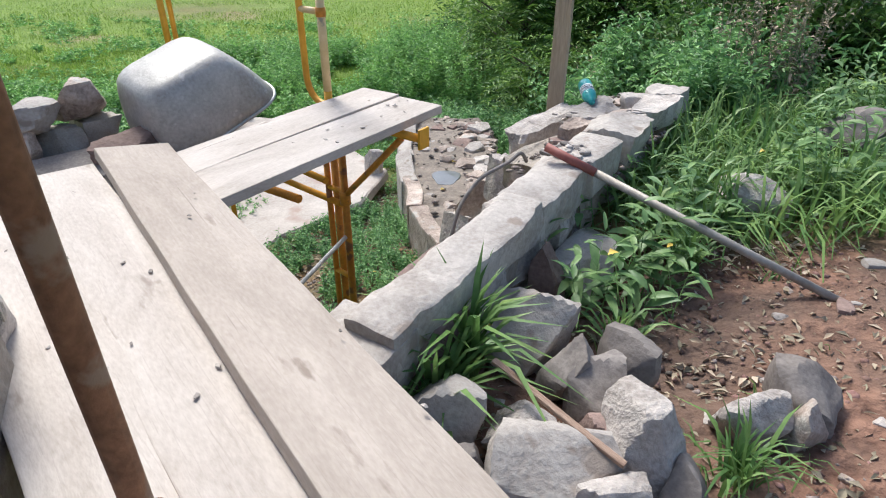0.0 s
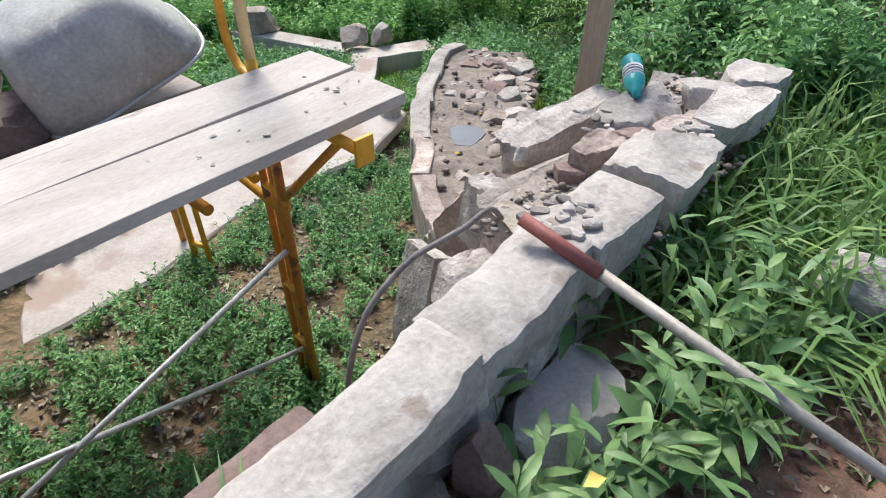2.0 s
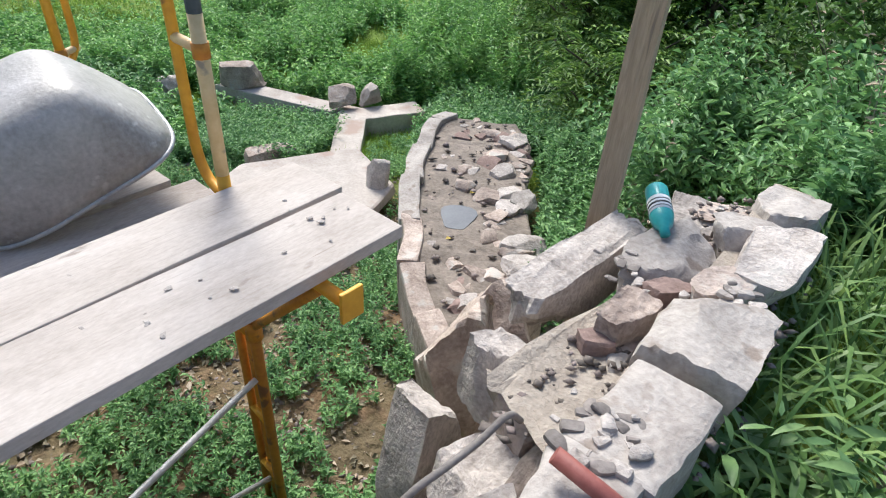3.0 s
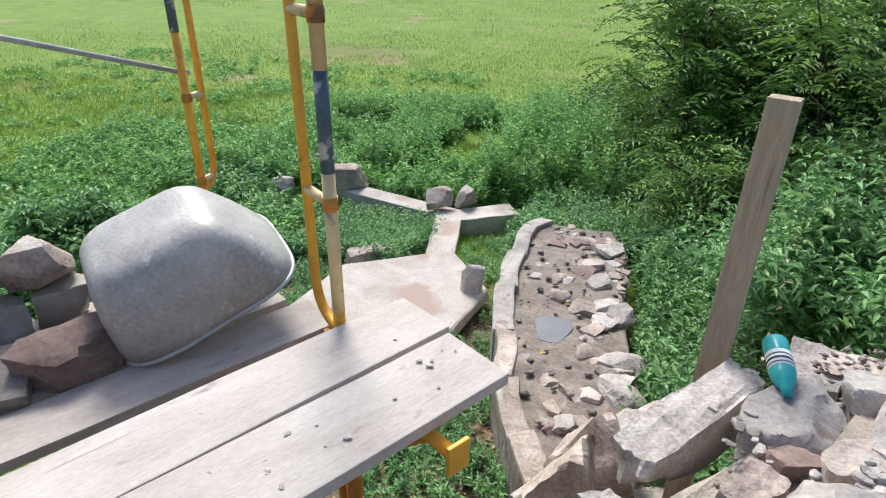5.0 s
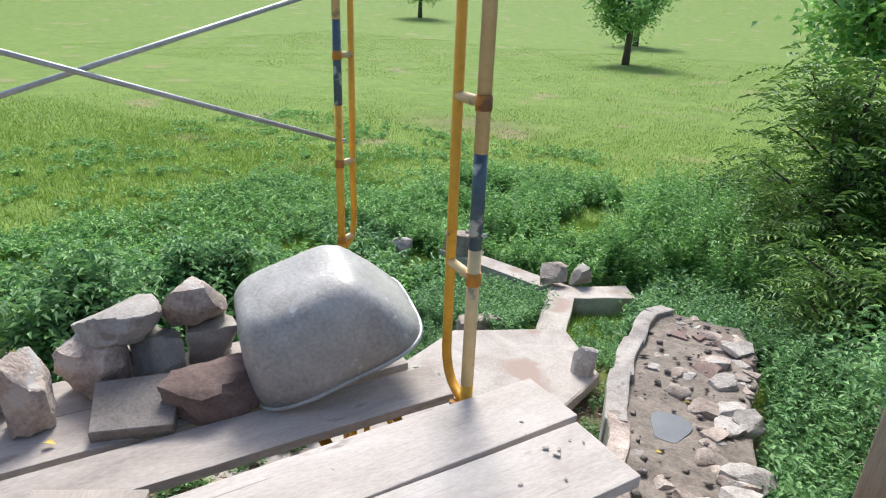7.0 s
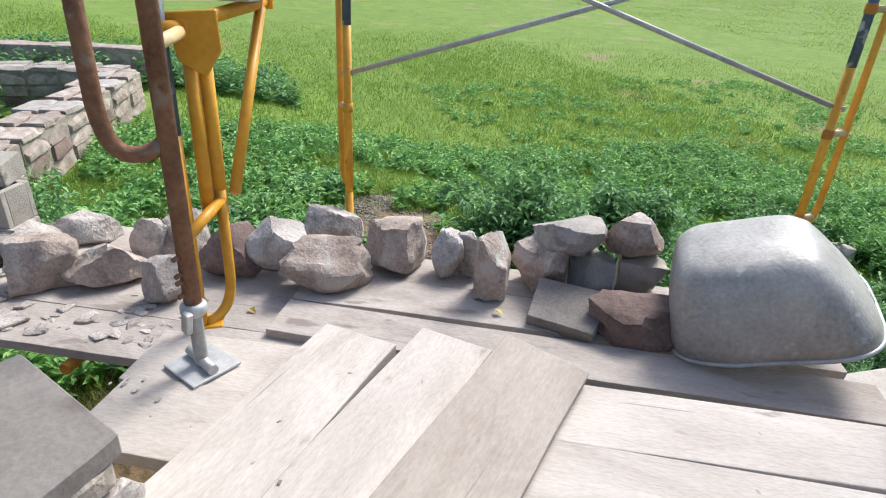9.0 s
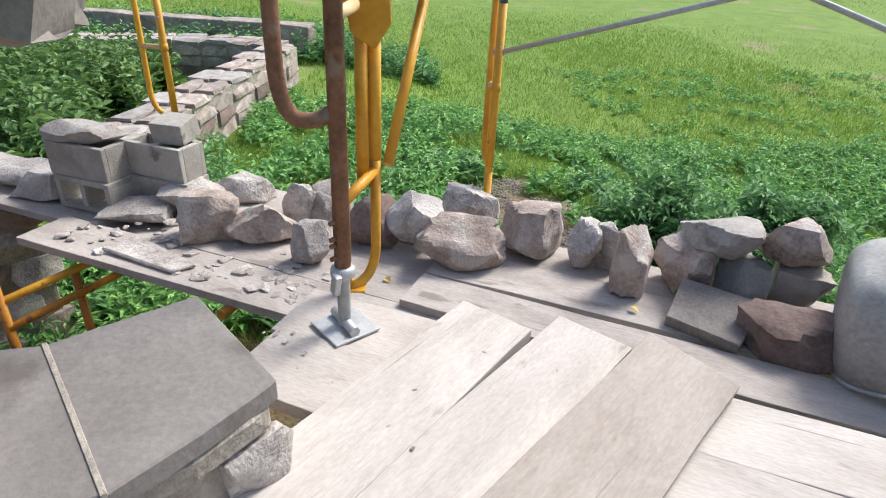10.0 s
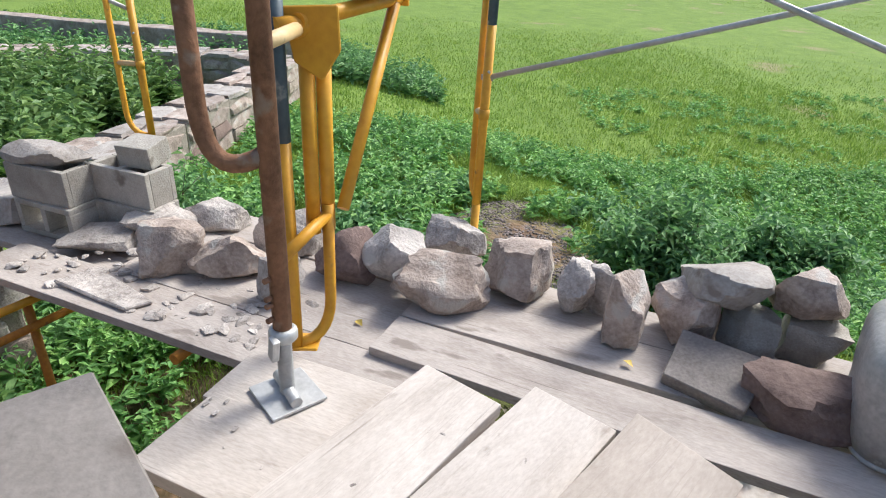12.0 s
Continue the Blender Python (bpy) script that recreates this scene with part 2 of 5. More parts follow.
def box_bm(sx, sy, sz, bevel=0.0, cuts=0, jitter=0.0, seed=0):
    bm = bmesh.new()
    bmesh.ops.create_cube(bm, size=1)
    bmesh.ops.scale(bm, vec=(sx, sy, sz), verts=bm.verts)
    if cuts:
        long_edges = [e for e in bm.edges if abs((e.verts[0].co - e.verts[1].co).normalized().x) > 0.9]
        bmesh.ops.subdivide_edges(bm, edges=long_edges, cuts=cuts)
    if bevel:
        sharp = [e for e in bm.edges if len(e.link_faces) == 2 and e.calc_face_angle(0) > 0.5]
        bmesh.ops.bevel(bm, geom=sharp, offset=bevel, segments=2, affect="EDGES", profile=0.6)
    if jitter:
        for v in bm.verts:
            v.co += jitter * noise.noise_vector(v.co * 3 + Vector((seed, seed, 0)))
    return bm


def tube_bm(points, radius, sides=12, bm=None):
    """A pipe along the points, closed at both ends."""
    bm = bm or bmesh.new()
    pts = [Vector(p) for p in points]
    rings, side = [], None
    for i, p in enumerate(pts):
        d = (pts[min(i + 1, len(pts) - 1)] - pts[max(i - 1, 0)]).normalized()
        if side is None:
            side = d.orthogonal().normalized()
        side = (side - d * side.dot(d)).normalized()
        other = d.cross(side)
        r = radius[i] if isinstance(radius, (list, tuple)) else radius
        rings.append([bm.verts.new(p + r * (math.cos(a) * side + math.sin(a) * other)) for a in (2 * math.pi * k / sides for k in range(sides))])
    for a, b in zip(rings, rings[1:]):
        for k in range(sides):
            bm.faces.new((a[k], a[(k + 1) % sides], b[(k + 1) % sides], b[k])).smooth = True
    bm.faces.new(rings[0][::-1])
    bm.faces.new(rings[-1])
    return bm


def bend(a, b, c, steps=7):
    """A rounded corner at b between a and c."""
    a, b, c = Vector(a), Vector(b), Vector(c)
    return [(1 - t) ** 2 * a + 2 * t * (1 - t) * b + t * t * c for t in (i / steps for i in range(steps + 1))]


def rock_mesh(sx, sy, sz, seed, planes=9, squareness=0.55, rough=0.05, flat_top=False, grid=8):
    """An angular stone: a rounded box broken by random flat cuts, with chipped, uneven faces. It stands on z = 0."""
    r = random.Random(seed)
    t = np.linspace(-1, 1, grid + 1)
    a, b = np.meshgrid(t, t, indexing="ij")
    one = np.ones_like(a)
    sheets = [np.stack(q, -1).reshape(-1, 3) for q in ((a, b, one), (b, a, -one), (one, a, b), (-one, b, a), (b, one, a), (a, -one, b))]
    verts, index, faces = [], {}, []
    for sheet in sheets:
        ids = []
        for v in sheet:
            key = tuple(np.round(v, 4))
            if key not in index:
                index[key] = len(verts)
                verts.append(v)
            ids.append(index[key])
        ids = np.array(ids).reshape(grid + 1, grid + 1)
        faces.append(np.stack([ids[:-1, :-1], ids[1:, :-1], ids[1:, 1:], ids[:-1, 1:]], -1).reshape(-1, 4))
    p, faces = np.array(verts), np.concatenate(faces)
    p = p * squareness + unit(p) * (1 - squareness) * 1.15
    for k in range(planes):
        n = np.array([r.gauss(0, 1), r.gauss(0, 1), r.gauss(0, 0.8)])
        n /= np.linalg.norm(n)
        over = np.maximum(p @ n - r.uniform(0.62, 0.92), 0)
        p = p - over[:, None] * n
    if flat_top:
        n = np.array([r.uniform(-0.07, 0.07), r.uniform(-0.07, 0.07), 1.0])
        p = p - np.maximum(p @ n - 0.62, 0)[:, None] * n
    p[:, 2] = np.maximum(p[:, 2], -0.6)
    shift = Vector((seed * 1.7 % 50, seed * 0.9 % 50, 0))
    d = np.array([rough * noise.noise_vector(Vector(v) * 2.2 + shift) + rough * 0.6 * noise.noise_vector(Vector(v) * 6 + shift) for v in p])
    p = p + d
    lo, hi = p.min(0), p.max(0)
    p = (p - (lo + hi) / 2) / (hi - lo) * np.array([sx, sy, sz]) + np.array([0, 0, sz / 2])
    return p, faces


def rock(x, y, z, sx, sy, sz, yaw, mat, label, seed, name="stone", tilt=(0, 0), group="", flat_top=False, parent=None, rough=0.05, points=16, sq=0.55):
    grid = 2 if max(sx, sy) < 0.025 else 4 if max(sx, sy) < 0.1 else 10
    v, f = rock_mesh(sx, sy, sz, seed, points // 2 + 2, sq, rough, flat_top, grid)
    ob = raw(name, v, f, mat, parent)
    ob.data.polygons.foreach_set("use_smooth", [True] * len(f))
    ob.data.set_sharp_from_angle(angle=radians(28))
    ob.matrix_basis = pose(x, y, z, tilt[0], tilt[1], yaw)
    if not parent:
        tagged(ob, label, "stone", group)
    return ob


def slab_bm(outline, thick, bevel=0.006, rough=0.004, seed=0):
    """A flat slab with the given outline (x, y), its top at z = 0."""
    bm = bmesh.new()
    f = bm.faces.new([bm.verts.new((x, y, 0)) for x, y in outline])
    if f.normal.z < 0:
        f.normal_flip()
    f.normal_update()
    if f.normal.z < 0:
        f.normal_flip()
    out = bmesh.ops.extrude_face_region(bm, geom=[f])
    bmesh.ops.translate(bm, vec=(0, 0, -thick), verts=[v for v in out["geom"] if isinstance(v, bmesh.types.BMVert)])
    bmesh.ops.recalc_face_normals(bm, faces=bm.faces)
    bmesh.ops.subdivide_edges(bm, edges=[e for e in bm.edges if e.calc_length() > 0.08], cuts=2)
    bmesh.ops.bevel(bm, geom=[e for e in bm.edges if len(e.link_faces) == 2 and e.calc_face_angle(0) > 0.6], offset=bevel, segments=1, affect="EDGES")
    bmesh.ops.triangulate(bm, faces=[f for f in bm.faces if len(f.verts) > 4])
    for v in bm.verts:
        v.co += rough * noise.noise_vector(v.co * 14 + Vector((seed, 0, seed)))
    return bm


def raw(name, verts, faces, mat, parent=None, label=""):
    me = bpy.data.meshes.new(name)
    verts, faces = np.asarray(verts, np.float32), np.asarray(faces, np.int32)
    me.vertices.add(len(verts))
    me.vertices.foreach_set("co", verts.ravel())
    k = faces.shape[1]
    me.loops.add(faces.size)
    me.loops.foreach_set("vertex_index", faces.ravel())
    me.polygons.add(len(faces))
    me.polygons.foreach_set("loop_start", np.arange(0, faces.size, k, dtype=np.int32))
    me.update(calc_edges=True)
    me.materials.append(mat)
    ob = new(name, me)
    if parent:
        ob.parent = parent
    return tagged(ob, label)


def unit(v):
    return v / np.maximum(np.linalg.norm(v, axis=1, keepdims=True), 1e-9)


def leaf_arrays(p, d, length, width, fold=0.25, droop=0.2):
    """Pointed leaves, folded along the midrib: base, two sides, tip."""
    d = unit(d)
    side = unit(np.cross(d, np.array([0, 0, 1.0])) + 1e-6 * rng.normal(size=d.shape) + 0.35 * rng.normal(size=d.shape))
    up = unit(np.cross(side, d))
    n = len(p)
    length, width = np.broadcast_to(length, (n,))[:, None], np.broadcast_to(width, (n,))[:, None]
    mid = p + d * length * 0.45
    tip = p + d * length - np.array([0, 0, 1.0]) * length * droop
    v = np.stack([p, mid - side * width / 2 + up * width * fold, tip, mid + side * width / 2 + up * width * fold], 1).reshape(-1, 3)
    i = np.arange(n)[:, None] * 4
    f = np.concatenate([i + [[0, 2, 1]], i + [[0, 3, 2]]])
    return v, f


def lance_arrays(p, d, length, width, droop=0.35):
    """Long lance-shaped leaves with a keeled midrib that bends down towards the tip."""
    d = unit(d)
    n = len(p)
    side = unit(np.cross(d, np.array([0, 0, 1.0])) + 0.25 * rng.normal(size=d.shape))
    up = unit(np.cross(side, d))
    length, width = np.broadcast_to(length, (n,))[:, None], np.broadcast_to(width, (n,))[:, None]
    rows = []
    for t, w in ((0.0, 0.0), (0.22, 0.42), (0.5, 0.5), (0.78, 0.3), (1.0, 0.0)):
        c = p + d * length * t - np.array([0, 0, 1.0]) * length * droop * t * t
        rows += [c] if w == 0 else [c - side * width * w + up * width * 0.13, c, c + side * width * w + up * width * 0.13]
    v = np.stack(rows, 1).reshape(-1, 3)
    i = np.arange(n)[:, None] * 11
    tri = ((0, 2, 1), (0, 3, 2), (1, 2, 5), (1, 5, 4), (2, 3, 6), (2, 6, 5), (4, 5, 8), (4, 8, 7), (5, 6, 9), (5, 9, 8), (7, 8, 10), (8, 9, 10))
    return v, np.concatenate([i + [q] for q in tri])


def sliver_arrays(p, d, length, width, arch=0.5):
    """Fine lawn blades, one bent triangle each."""
    n = len(p)
    flat = unit(d * np.array([1, 1, 0]) + 1e-6)
    length, width = np.broadcast_to(length, (n,))[:, None], np.broadcast_to(width, (n,))[:, None]
    arch = np.broadcast_to(arch, (n,))[:, None]
    turn = rng.uniform(0, 6.283, n)
    side = np.stack([np.cos(turn), np.sin(turn), np.zeros(n)], 1)
    tip = p + length * (np.array([0, 0, 1.0]) * (1 - 0.4 * arch) + flat * arch * 0.7)
    v = np.stack([p - side * width / 2, p + side * width / 2, tip], 1).reshape(-1, 3)
    return v, np.arange(n)[:, None] * 3 + [[0, 1, 2]]


def blade_arrays(p, d, length, width, arch=0.5):
    """Grass blades that rise and bend over."""
    n = len(p)
    flat = d * np.array([1, 1, 0])
    flat = unit(flat + 1e-6)
    length, width = np.broadcast_to(length, (n,))[:, None], np.broadcast_to(width, (n,))[:, None]
    arch = np.broadcast_to(arch, (n,))[:, None]
    side = np.stack([-flat[:, 1], flat[:, 0], np.zeros(n)], 1)
    rows = []
    for t, w in ((0, 0.8), (0.35, 1.0), (0.7, 0.75)):
        c = p + length * (np.array([0, 0, 1.0]) * (t - 0.55 * arch * t * t) + flat * arch * (0.25 * t + 0.6 * t * t))
        rows += [c - side * width * w / 2, c + side * width * w / 2]
    rows.append(p + length * (np.array([0, 0, 1.0]) * (1 - 0.75 * arch) + flat * arch * 0.95))
    v = np.stack(rows, 1).reshape(-1, 3)
    i = np.arange(n)[:, None] * 7
    f = np.concatenate([i + [q] for q in ((0, 1, 3), (0, 3, 2), (2, 3, 5), (2, 5, 4), (4, 5, 6))])
    return v, f


def joined(chunks):
    vs, fs, k = [], [], 0
    for v, f in chunks:
        vs.append(v)
        fs.append(f + k)
        k += len(v)
    return np.concatenate(vs), np.concatenate(fs)


def around(n, up=0.4):
    """Random directions, leaning upwards."""
    a = rng.uniform(0, 2 * math.pi, n)
    return unit(np.stack([np.cos(a), np.sin(a), rng.normal(up, 0.35, n)], 1))


# ---- the ground ----
def smooth_step(v, a, b):
    t = np.clip((v - a) / (b - a), 0, 1)
    return t * t * (3 - 2 * t)


WD = np.array([0.485, 0.875])   # along the garden wall
WN = np.array([0.875, -0.485])  # towards the earth bank


def wall_frame(x, y):
    px, py = np.asarray(x) - 0.0, np.asarray(y) - 1.15
    return px * WD[0] + py * WD[1], px * WN[0] + py * WN[1]


def ground_z(x, y):
    x, y = np.asarray(x, float), np.asarray(y, float)
    s, r = wall_frame(x, y)
    lawn = -1.55 - 0.75 * smooth_step(y - 0.35 * x, 4.5, 9.5) + 0.03 * np.sin(x * 0.9) * np.cos(y * 0.7)
    lawn = lawn + 0.9 * smooth_step(y - 0.3 * x, 22, 90) + 26 * smooth_step(np.hypot(x, y), 60, 330)
    pit = -1.78 - 0.28 * smooth_step(y, 4.2, 6.5) + 0.03 * np.sin(3 * x + 1) * np.cos(2.6 * y)
    inside = smooth_step(x, -3.6, -2.9) * (1 - smooth_step(y, 5.6, 7.0))
    low = lawn * (1 - inside) + pit * inside
    bank = -0.33 + 0.05 * np.sin(2.1 * x) * np.cos(1.7 * y + 0.6) - 1.6 * smooth_step(s - 0.45 * np.maximum(r, 0), 2.9, 6.5)
    bank = bank + 0.12 * smooth_step(r, 0.7, 2.2)
    k = smooth_step(r, -0.06, 0.03)
    z = low * (1 - k) + bank * k
    return z + 0.012 * np.sin(9 * x + 2 * y) * np.sin(8 * y - 3 * x)


def axis(lo, mid0, mid1, hi, step):
    near = np.arange(mid0, mid1 + step / 2, step)
    out = [near]
    grow, v = step, mid1
    right = []
    while v < hi:
        grow *= 1.22
        v += grow
        right.append(v)
    grow, v = step, mid0
    left = []
    while v > lo:
        grow *= 1.22
        v -= grow
        left.append(v)
    return np.concatenate([left[::-1], near, right])


gx, gy = axis(-900, -6, 4, 900, 0.07), axis(-900, -3, 9, 900, 0.07)
GX, GY = np.meshgrid(gx, gy, indexing="ij")
GZ = ground_z(GX, GY)
gverts = np.stack([GX, GY, GZ], -1).reshape(-1, 3)
for i in range(len(gverts)):
    vx, vy, vz = gverts[i]
    if -6 < vx < 4 and -3 < vy < 9:
        gverts[i][2] += 0.03 * noise.noise(Vector((vx * 2.2, vy * 2.2, 0))) + 0.018 * noise.noise(Vector((vx * 7, vy * 7, 3)))
ny = len(gy)
ii, jj = np.meshgrid(np.arange(len(gx) - 1), np.arange(ny - 1), indexing="ij")
a = (ii * ny + jj).ravel()
ground = raw("ground", gverts, np.stack([a, a + ny, a + ny + 1, a + 1], 1), GROUND)
tagged(ground, "uneven lawn, bare red earth and weedy pit floor", "ground", kind="structure")
ground.data.polygons.foreach_set("use_smooth", [True] * len(ground.data.polygons))
gs, gr = wall_frame(gverts[:, 0], gverts[:, 1])
bare = smooth_step(gr, -0.1, 0.0) * (1 - smooth_step(gs - 0.55 * gr, 1.0, 1.9)) * (1 - smooth_step(gr, 2.6, 3.6))
pit_soil = smooth_step(gverts[:, 0] + 1.1 * (1 - smooth_step(gverts[:, 1], 0.2, 1.6)), -3.4, -2.6) * (1 - smooth_step(gverts[:, 1], 5.8, 7.0)) * (gr < 0)
gravel = np.exp(-(((gverts[:, 0] + 5.4) / 1.1) ** 2 + ((gverts[:, 1] - 2.9) / 0.8) ** 2))
worn = np.exp(-(((gverts[:, 0] - -9.0) / 2.6) ** 2 + ((gverts[:, 1] - 20.3 - 0.25 * (gverts[:, 0] - -9.0)) / 0.9) ** 2)) * 0.6
attr = ground.data.attributes.new("bare", "FLOAT", "POINT")
attr.data.foreach_set("value", np.clip(bare + pit_soil * 0.85 + gravel + worn, 0, 1).astype(np.float32))


# ---- scaffold planks ----
def plank(x0, y0, x1, y1, width, top, mat, label, thick=0.042, roll=0.0, seed=0, dz=0.0):
    """A board whose centre line goes from one end to the other, its top at that height."""
    length = math.hypot(x1 - x0, y1 - y0)
    bm = box_bm(length, width, thick, 0.004, 14, 0.004, seed)
    r = random.Random(seed)
    for v in bm.verts:
        v.co.z += 0.004 * math.sin(v.co.x * 2.2 + seed)
        if abs(v.co.x) > length / 2 - 0.02:
            v.co.x += 0.006 * noise.noise(Vector((v.co.y * 22, v.co.z * 9, seed)))
    yaw = math.degrees(math.atan2(y1 - y0, x1 - x0))
    ob = part("plank", bm, mat, at=pose((x0 + x1) / 2, (y0 + y1) / 2, top - thick / 2, roll, -math.degrees(math.atan2(dz, length)), yaw))
    return tagged(ob, label, "plank", "scaffold planks")


plank(-1.555, 0.945, -0.325, 3.155, 0.245, 0.0, WOOD, "long grey weathered scaffold plank on yellow bracket", seed=1)
plank(-1.345, 0.845, -0.095, 2.995, 0.272, 0.0, WOOD, "long grey scaffold plank with a split edge", seed=2)
plank(-1.40, 1.56, -0.06, 0.26, 0.245, 0.045, WOOD, "pale dusty plank lying across the scaffold deck", seed=3)
plank(-1.29, 1.83, 0.02, 0.42, 0.235, 0.047, WOOD, "dusty plank with a chipped end across the deck", seed=4)
plank(-1.125, 2.045, 0.235, 0.435, 0.262, 0.072, WOOD_TAN, "tan-ended plank lapping over the next plank", seed=5, roll=-8.0)
plank(-2.21, 1.385, -0.945, 3.485, 0.25, -0.345, DECK_WOOD, "grey plank of the lower deck under the tray", seed=6)
LD, LN = Vector((0.494, 0.869, 0)), Vector((-0.869, 0.494, 0))


def deck(s, u):
    """A place on the lower deck: s along the planks, u away from the house side."""
    p = LD * s + LN * u
    return p.x, p.y


for s0, s1, u, w, top, mat, label, seed in (
        (-1.88, 0.42, 2.362, 0.285, -0.388, DECK_WOOD, "rubble-strewn grey plank of the lower deck", 7),
        (-1.28, 0.30, 2.648, 0.28, -0.388, DECK_WOOD, "grey lower deck plank under loose stones", 8),
        (0.12, 2.5, 2.875, 0.27, -0.347, DECK_WOOD, "back plank of the deck under a row of stones", 9),
        (0.10, 2.45, 3.155, 0.27, -0.349, DECK_WOOD, "outer back plank under the stone row", 13),
        (-1.35, 0.06, 3.175, 0.27, -0.390, DECK_WOOD, "outer back plank under angular rubble", 14),
        (-1.35, 0.10, 2.895, 0.27, -0.388, DECK_WOOD, "back plank of the deck carrying rubble", 10),
        (-3.3, -1.30, 2.66, 0.29, -0.435, DECK_WOOD, "far plank of the lower deck with stone chips", 11),
        (-3.3, -1.30, 2.92, 0.29, -0.43, DECK_WOOD, "far back plank under concrete blocks", 12)):
    plank(*deck(s0, u), *deck(s1, u), w, top, mat, label, seed=seed)

# bearers under the lower deck
for s in (-2.6, -0.6, 0.28, 2.0):
    a0, b0 = deck(s, 1.95 if s < -1 or s > 1 else 2.18), deck(s, 3.35)
    ob = part("bearer", tube_bm([(*a0, -0.455 if s > -1 else -0.5), (*b0, -0.455 if s > -1 else -0.5)], 0.024), ORANGE)
    tagged(ob, "orange tubular bearer beneath the deck planks", "scaffold tube", "deck bearers")


# ---- scaffold frames ----
def pole(parent, p0, p1, r, mat, name="post", label=""):
    return part(name, tube_bm([p0, p1], r), mat, parent, label)


def ladder_post(x, y, dx, dy, z0, z1, foot, rungs, mats, label, collar=None):
    """A scaffold post with a parallel tube whose lower end curves in to the post, and rungs between the two."""
    top = empty("scaffold_ladder", pose(x, y, z0), label, "scaffold frame", "scaffold frames")
    h = z1 - z0
    zs = sorted({0.0, h, *(c for c in (collar or []))})
    for i, (za, zb) in enumerate(zip(zs, zs[1:])):
        pole(top, (0, 0, za), (0, 0, zb), 0.0215, mats[min(i, len(mats) - 1)])
    f = foot - z0
    pts = [(dx, dy, h), (dx, dy, f + 0.16)] + bend((dx, dy, f + 0.14), (dx * 0.95, dy * 0.95, f), (dx * 0.1, dy * 0.1, f))
    part("side_tube", tube_bm(pts, 0.0175), mats[min(1, len(mats) - 1)], top)
    for z in rungs:
        part("rung", tube_bm([(0, 0, z - z0), (dx, dy, z - z0)], 0.0165, 10), PALE_PAINT if z > -0.1 else mats[0], top)
        part("weld", tube_bm([(0, 0, z - z0 - 0.022), (0, 0, z - z0 + 0.022)], 0.0255, 10), mats[0], top)
    part("locking_pin", tube_bm([(-0.035, 0.0, f + 0.62), (0.035, 0.0, f + 0.62)], 0.006, 6), STEEL, top)
    return top


near_frame = ladder_post(-0.585, 3.015, -0.13, 0.085, -1.8, 2.3, -0.05, (0.42, 0.965, 1.5), (ORANGE, YELLOW, PALE_PAINT, BLUE, PALE_PAINT), "yellow scaffold ladder frame with worn blue patch", collar=(1.5, 1.83, 2.32, 2.62))
low_frame = empty("scaffold_ladder", pose(-0.52, 2.935, -1.8), "rusty orange scaffold legs standing in weeds", "scaffold frame", "scaffold frames")
part("post", tube_bm([(0, 0, 0), (0, 0, 1.74)], 0.0215), ORANGE, low_frame)
part("side_tube", tube_bm([(-0.11, 0.08, 0), (-0.11, 0.08, 1.74)], 0.0175), ORANGE, low_frame)
for z in (0.35, 0.72, 1.28):
    part("rung", tube_bm([(0, 0, z), (-0.11, 0.08, z)], 0.0165), YELLOW, low_frame)
part("clamp", tube_bm([(0, 0, 1.21), (0, 0, 1.29)], 0.031), ORANGE, low_frame)
part("bearer", tube_bm([(0, 0, 1.2), (-1.15, 0.83, 1.2)], 0.02), YELLOW, low_frame)
part("bearer", tube_bm([(-0.1, 0.0, 1.35), (-1.15, 0.83, 1.35)], 0.02), YELLOW, low_frame)
part("bracket_arm", tube_bm([(-0.01, -0.01, 1.715), (0.47, -0.3, 1.715)], 0.021), YELLOW, low_frame, "yellow bracket arm below the plank")
part("bracket_brace", tube_bm([(0.0, 0.0, 1.26), (0.36, -0.23, 1.69)], 0.017), ORANGE, low_frame)
part("end_plate", box_bm(0.014, 0.075, 0.10, 0.004), YELLOW, low_frame, "bright yellow end plate", at=pose(0.475, -0.30, 1.72, 0, 0, -32))
far_legs = empty("scaffold_ladder", pose(-1.66, 3.75, -1.8), "orange rear scaffold legs above the pit floor", "scaffold frame", "scaffold frames")
part("post", tube_bm([(0, 0, 0), (0, 0, 1.38)], 0.0215), YELLOW, far_legs)
part("side_tube", tube_bm([(0.12, -0.03, 0), (0.12, -0.03, 1.38)], 0.0175), YELLOW, far_legs)
for z in (0.22, 0.6):
    part("rung", tube_bm([(0, 0, z), (0.12, -0.03, z)], 0.0165), YELLOW, far_legs)

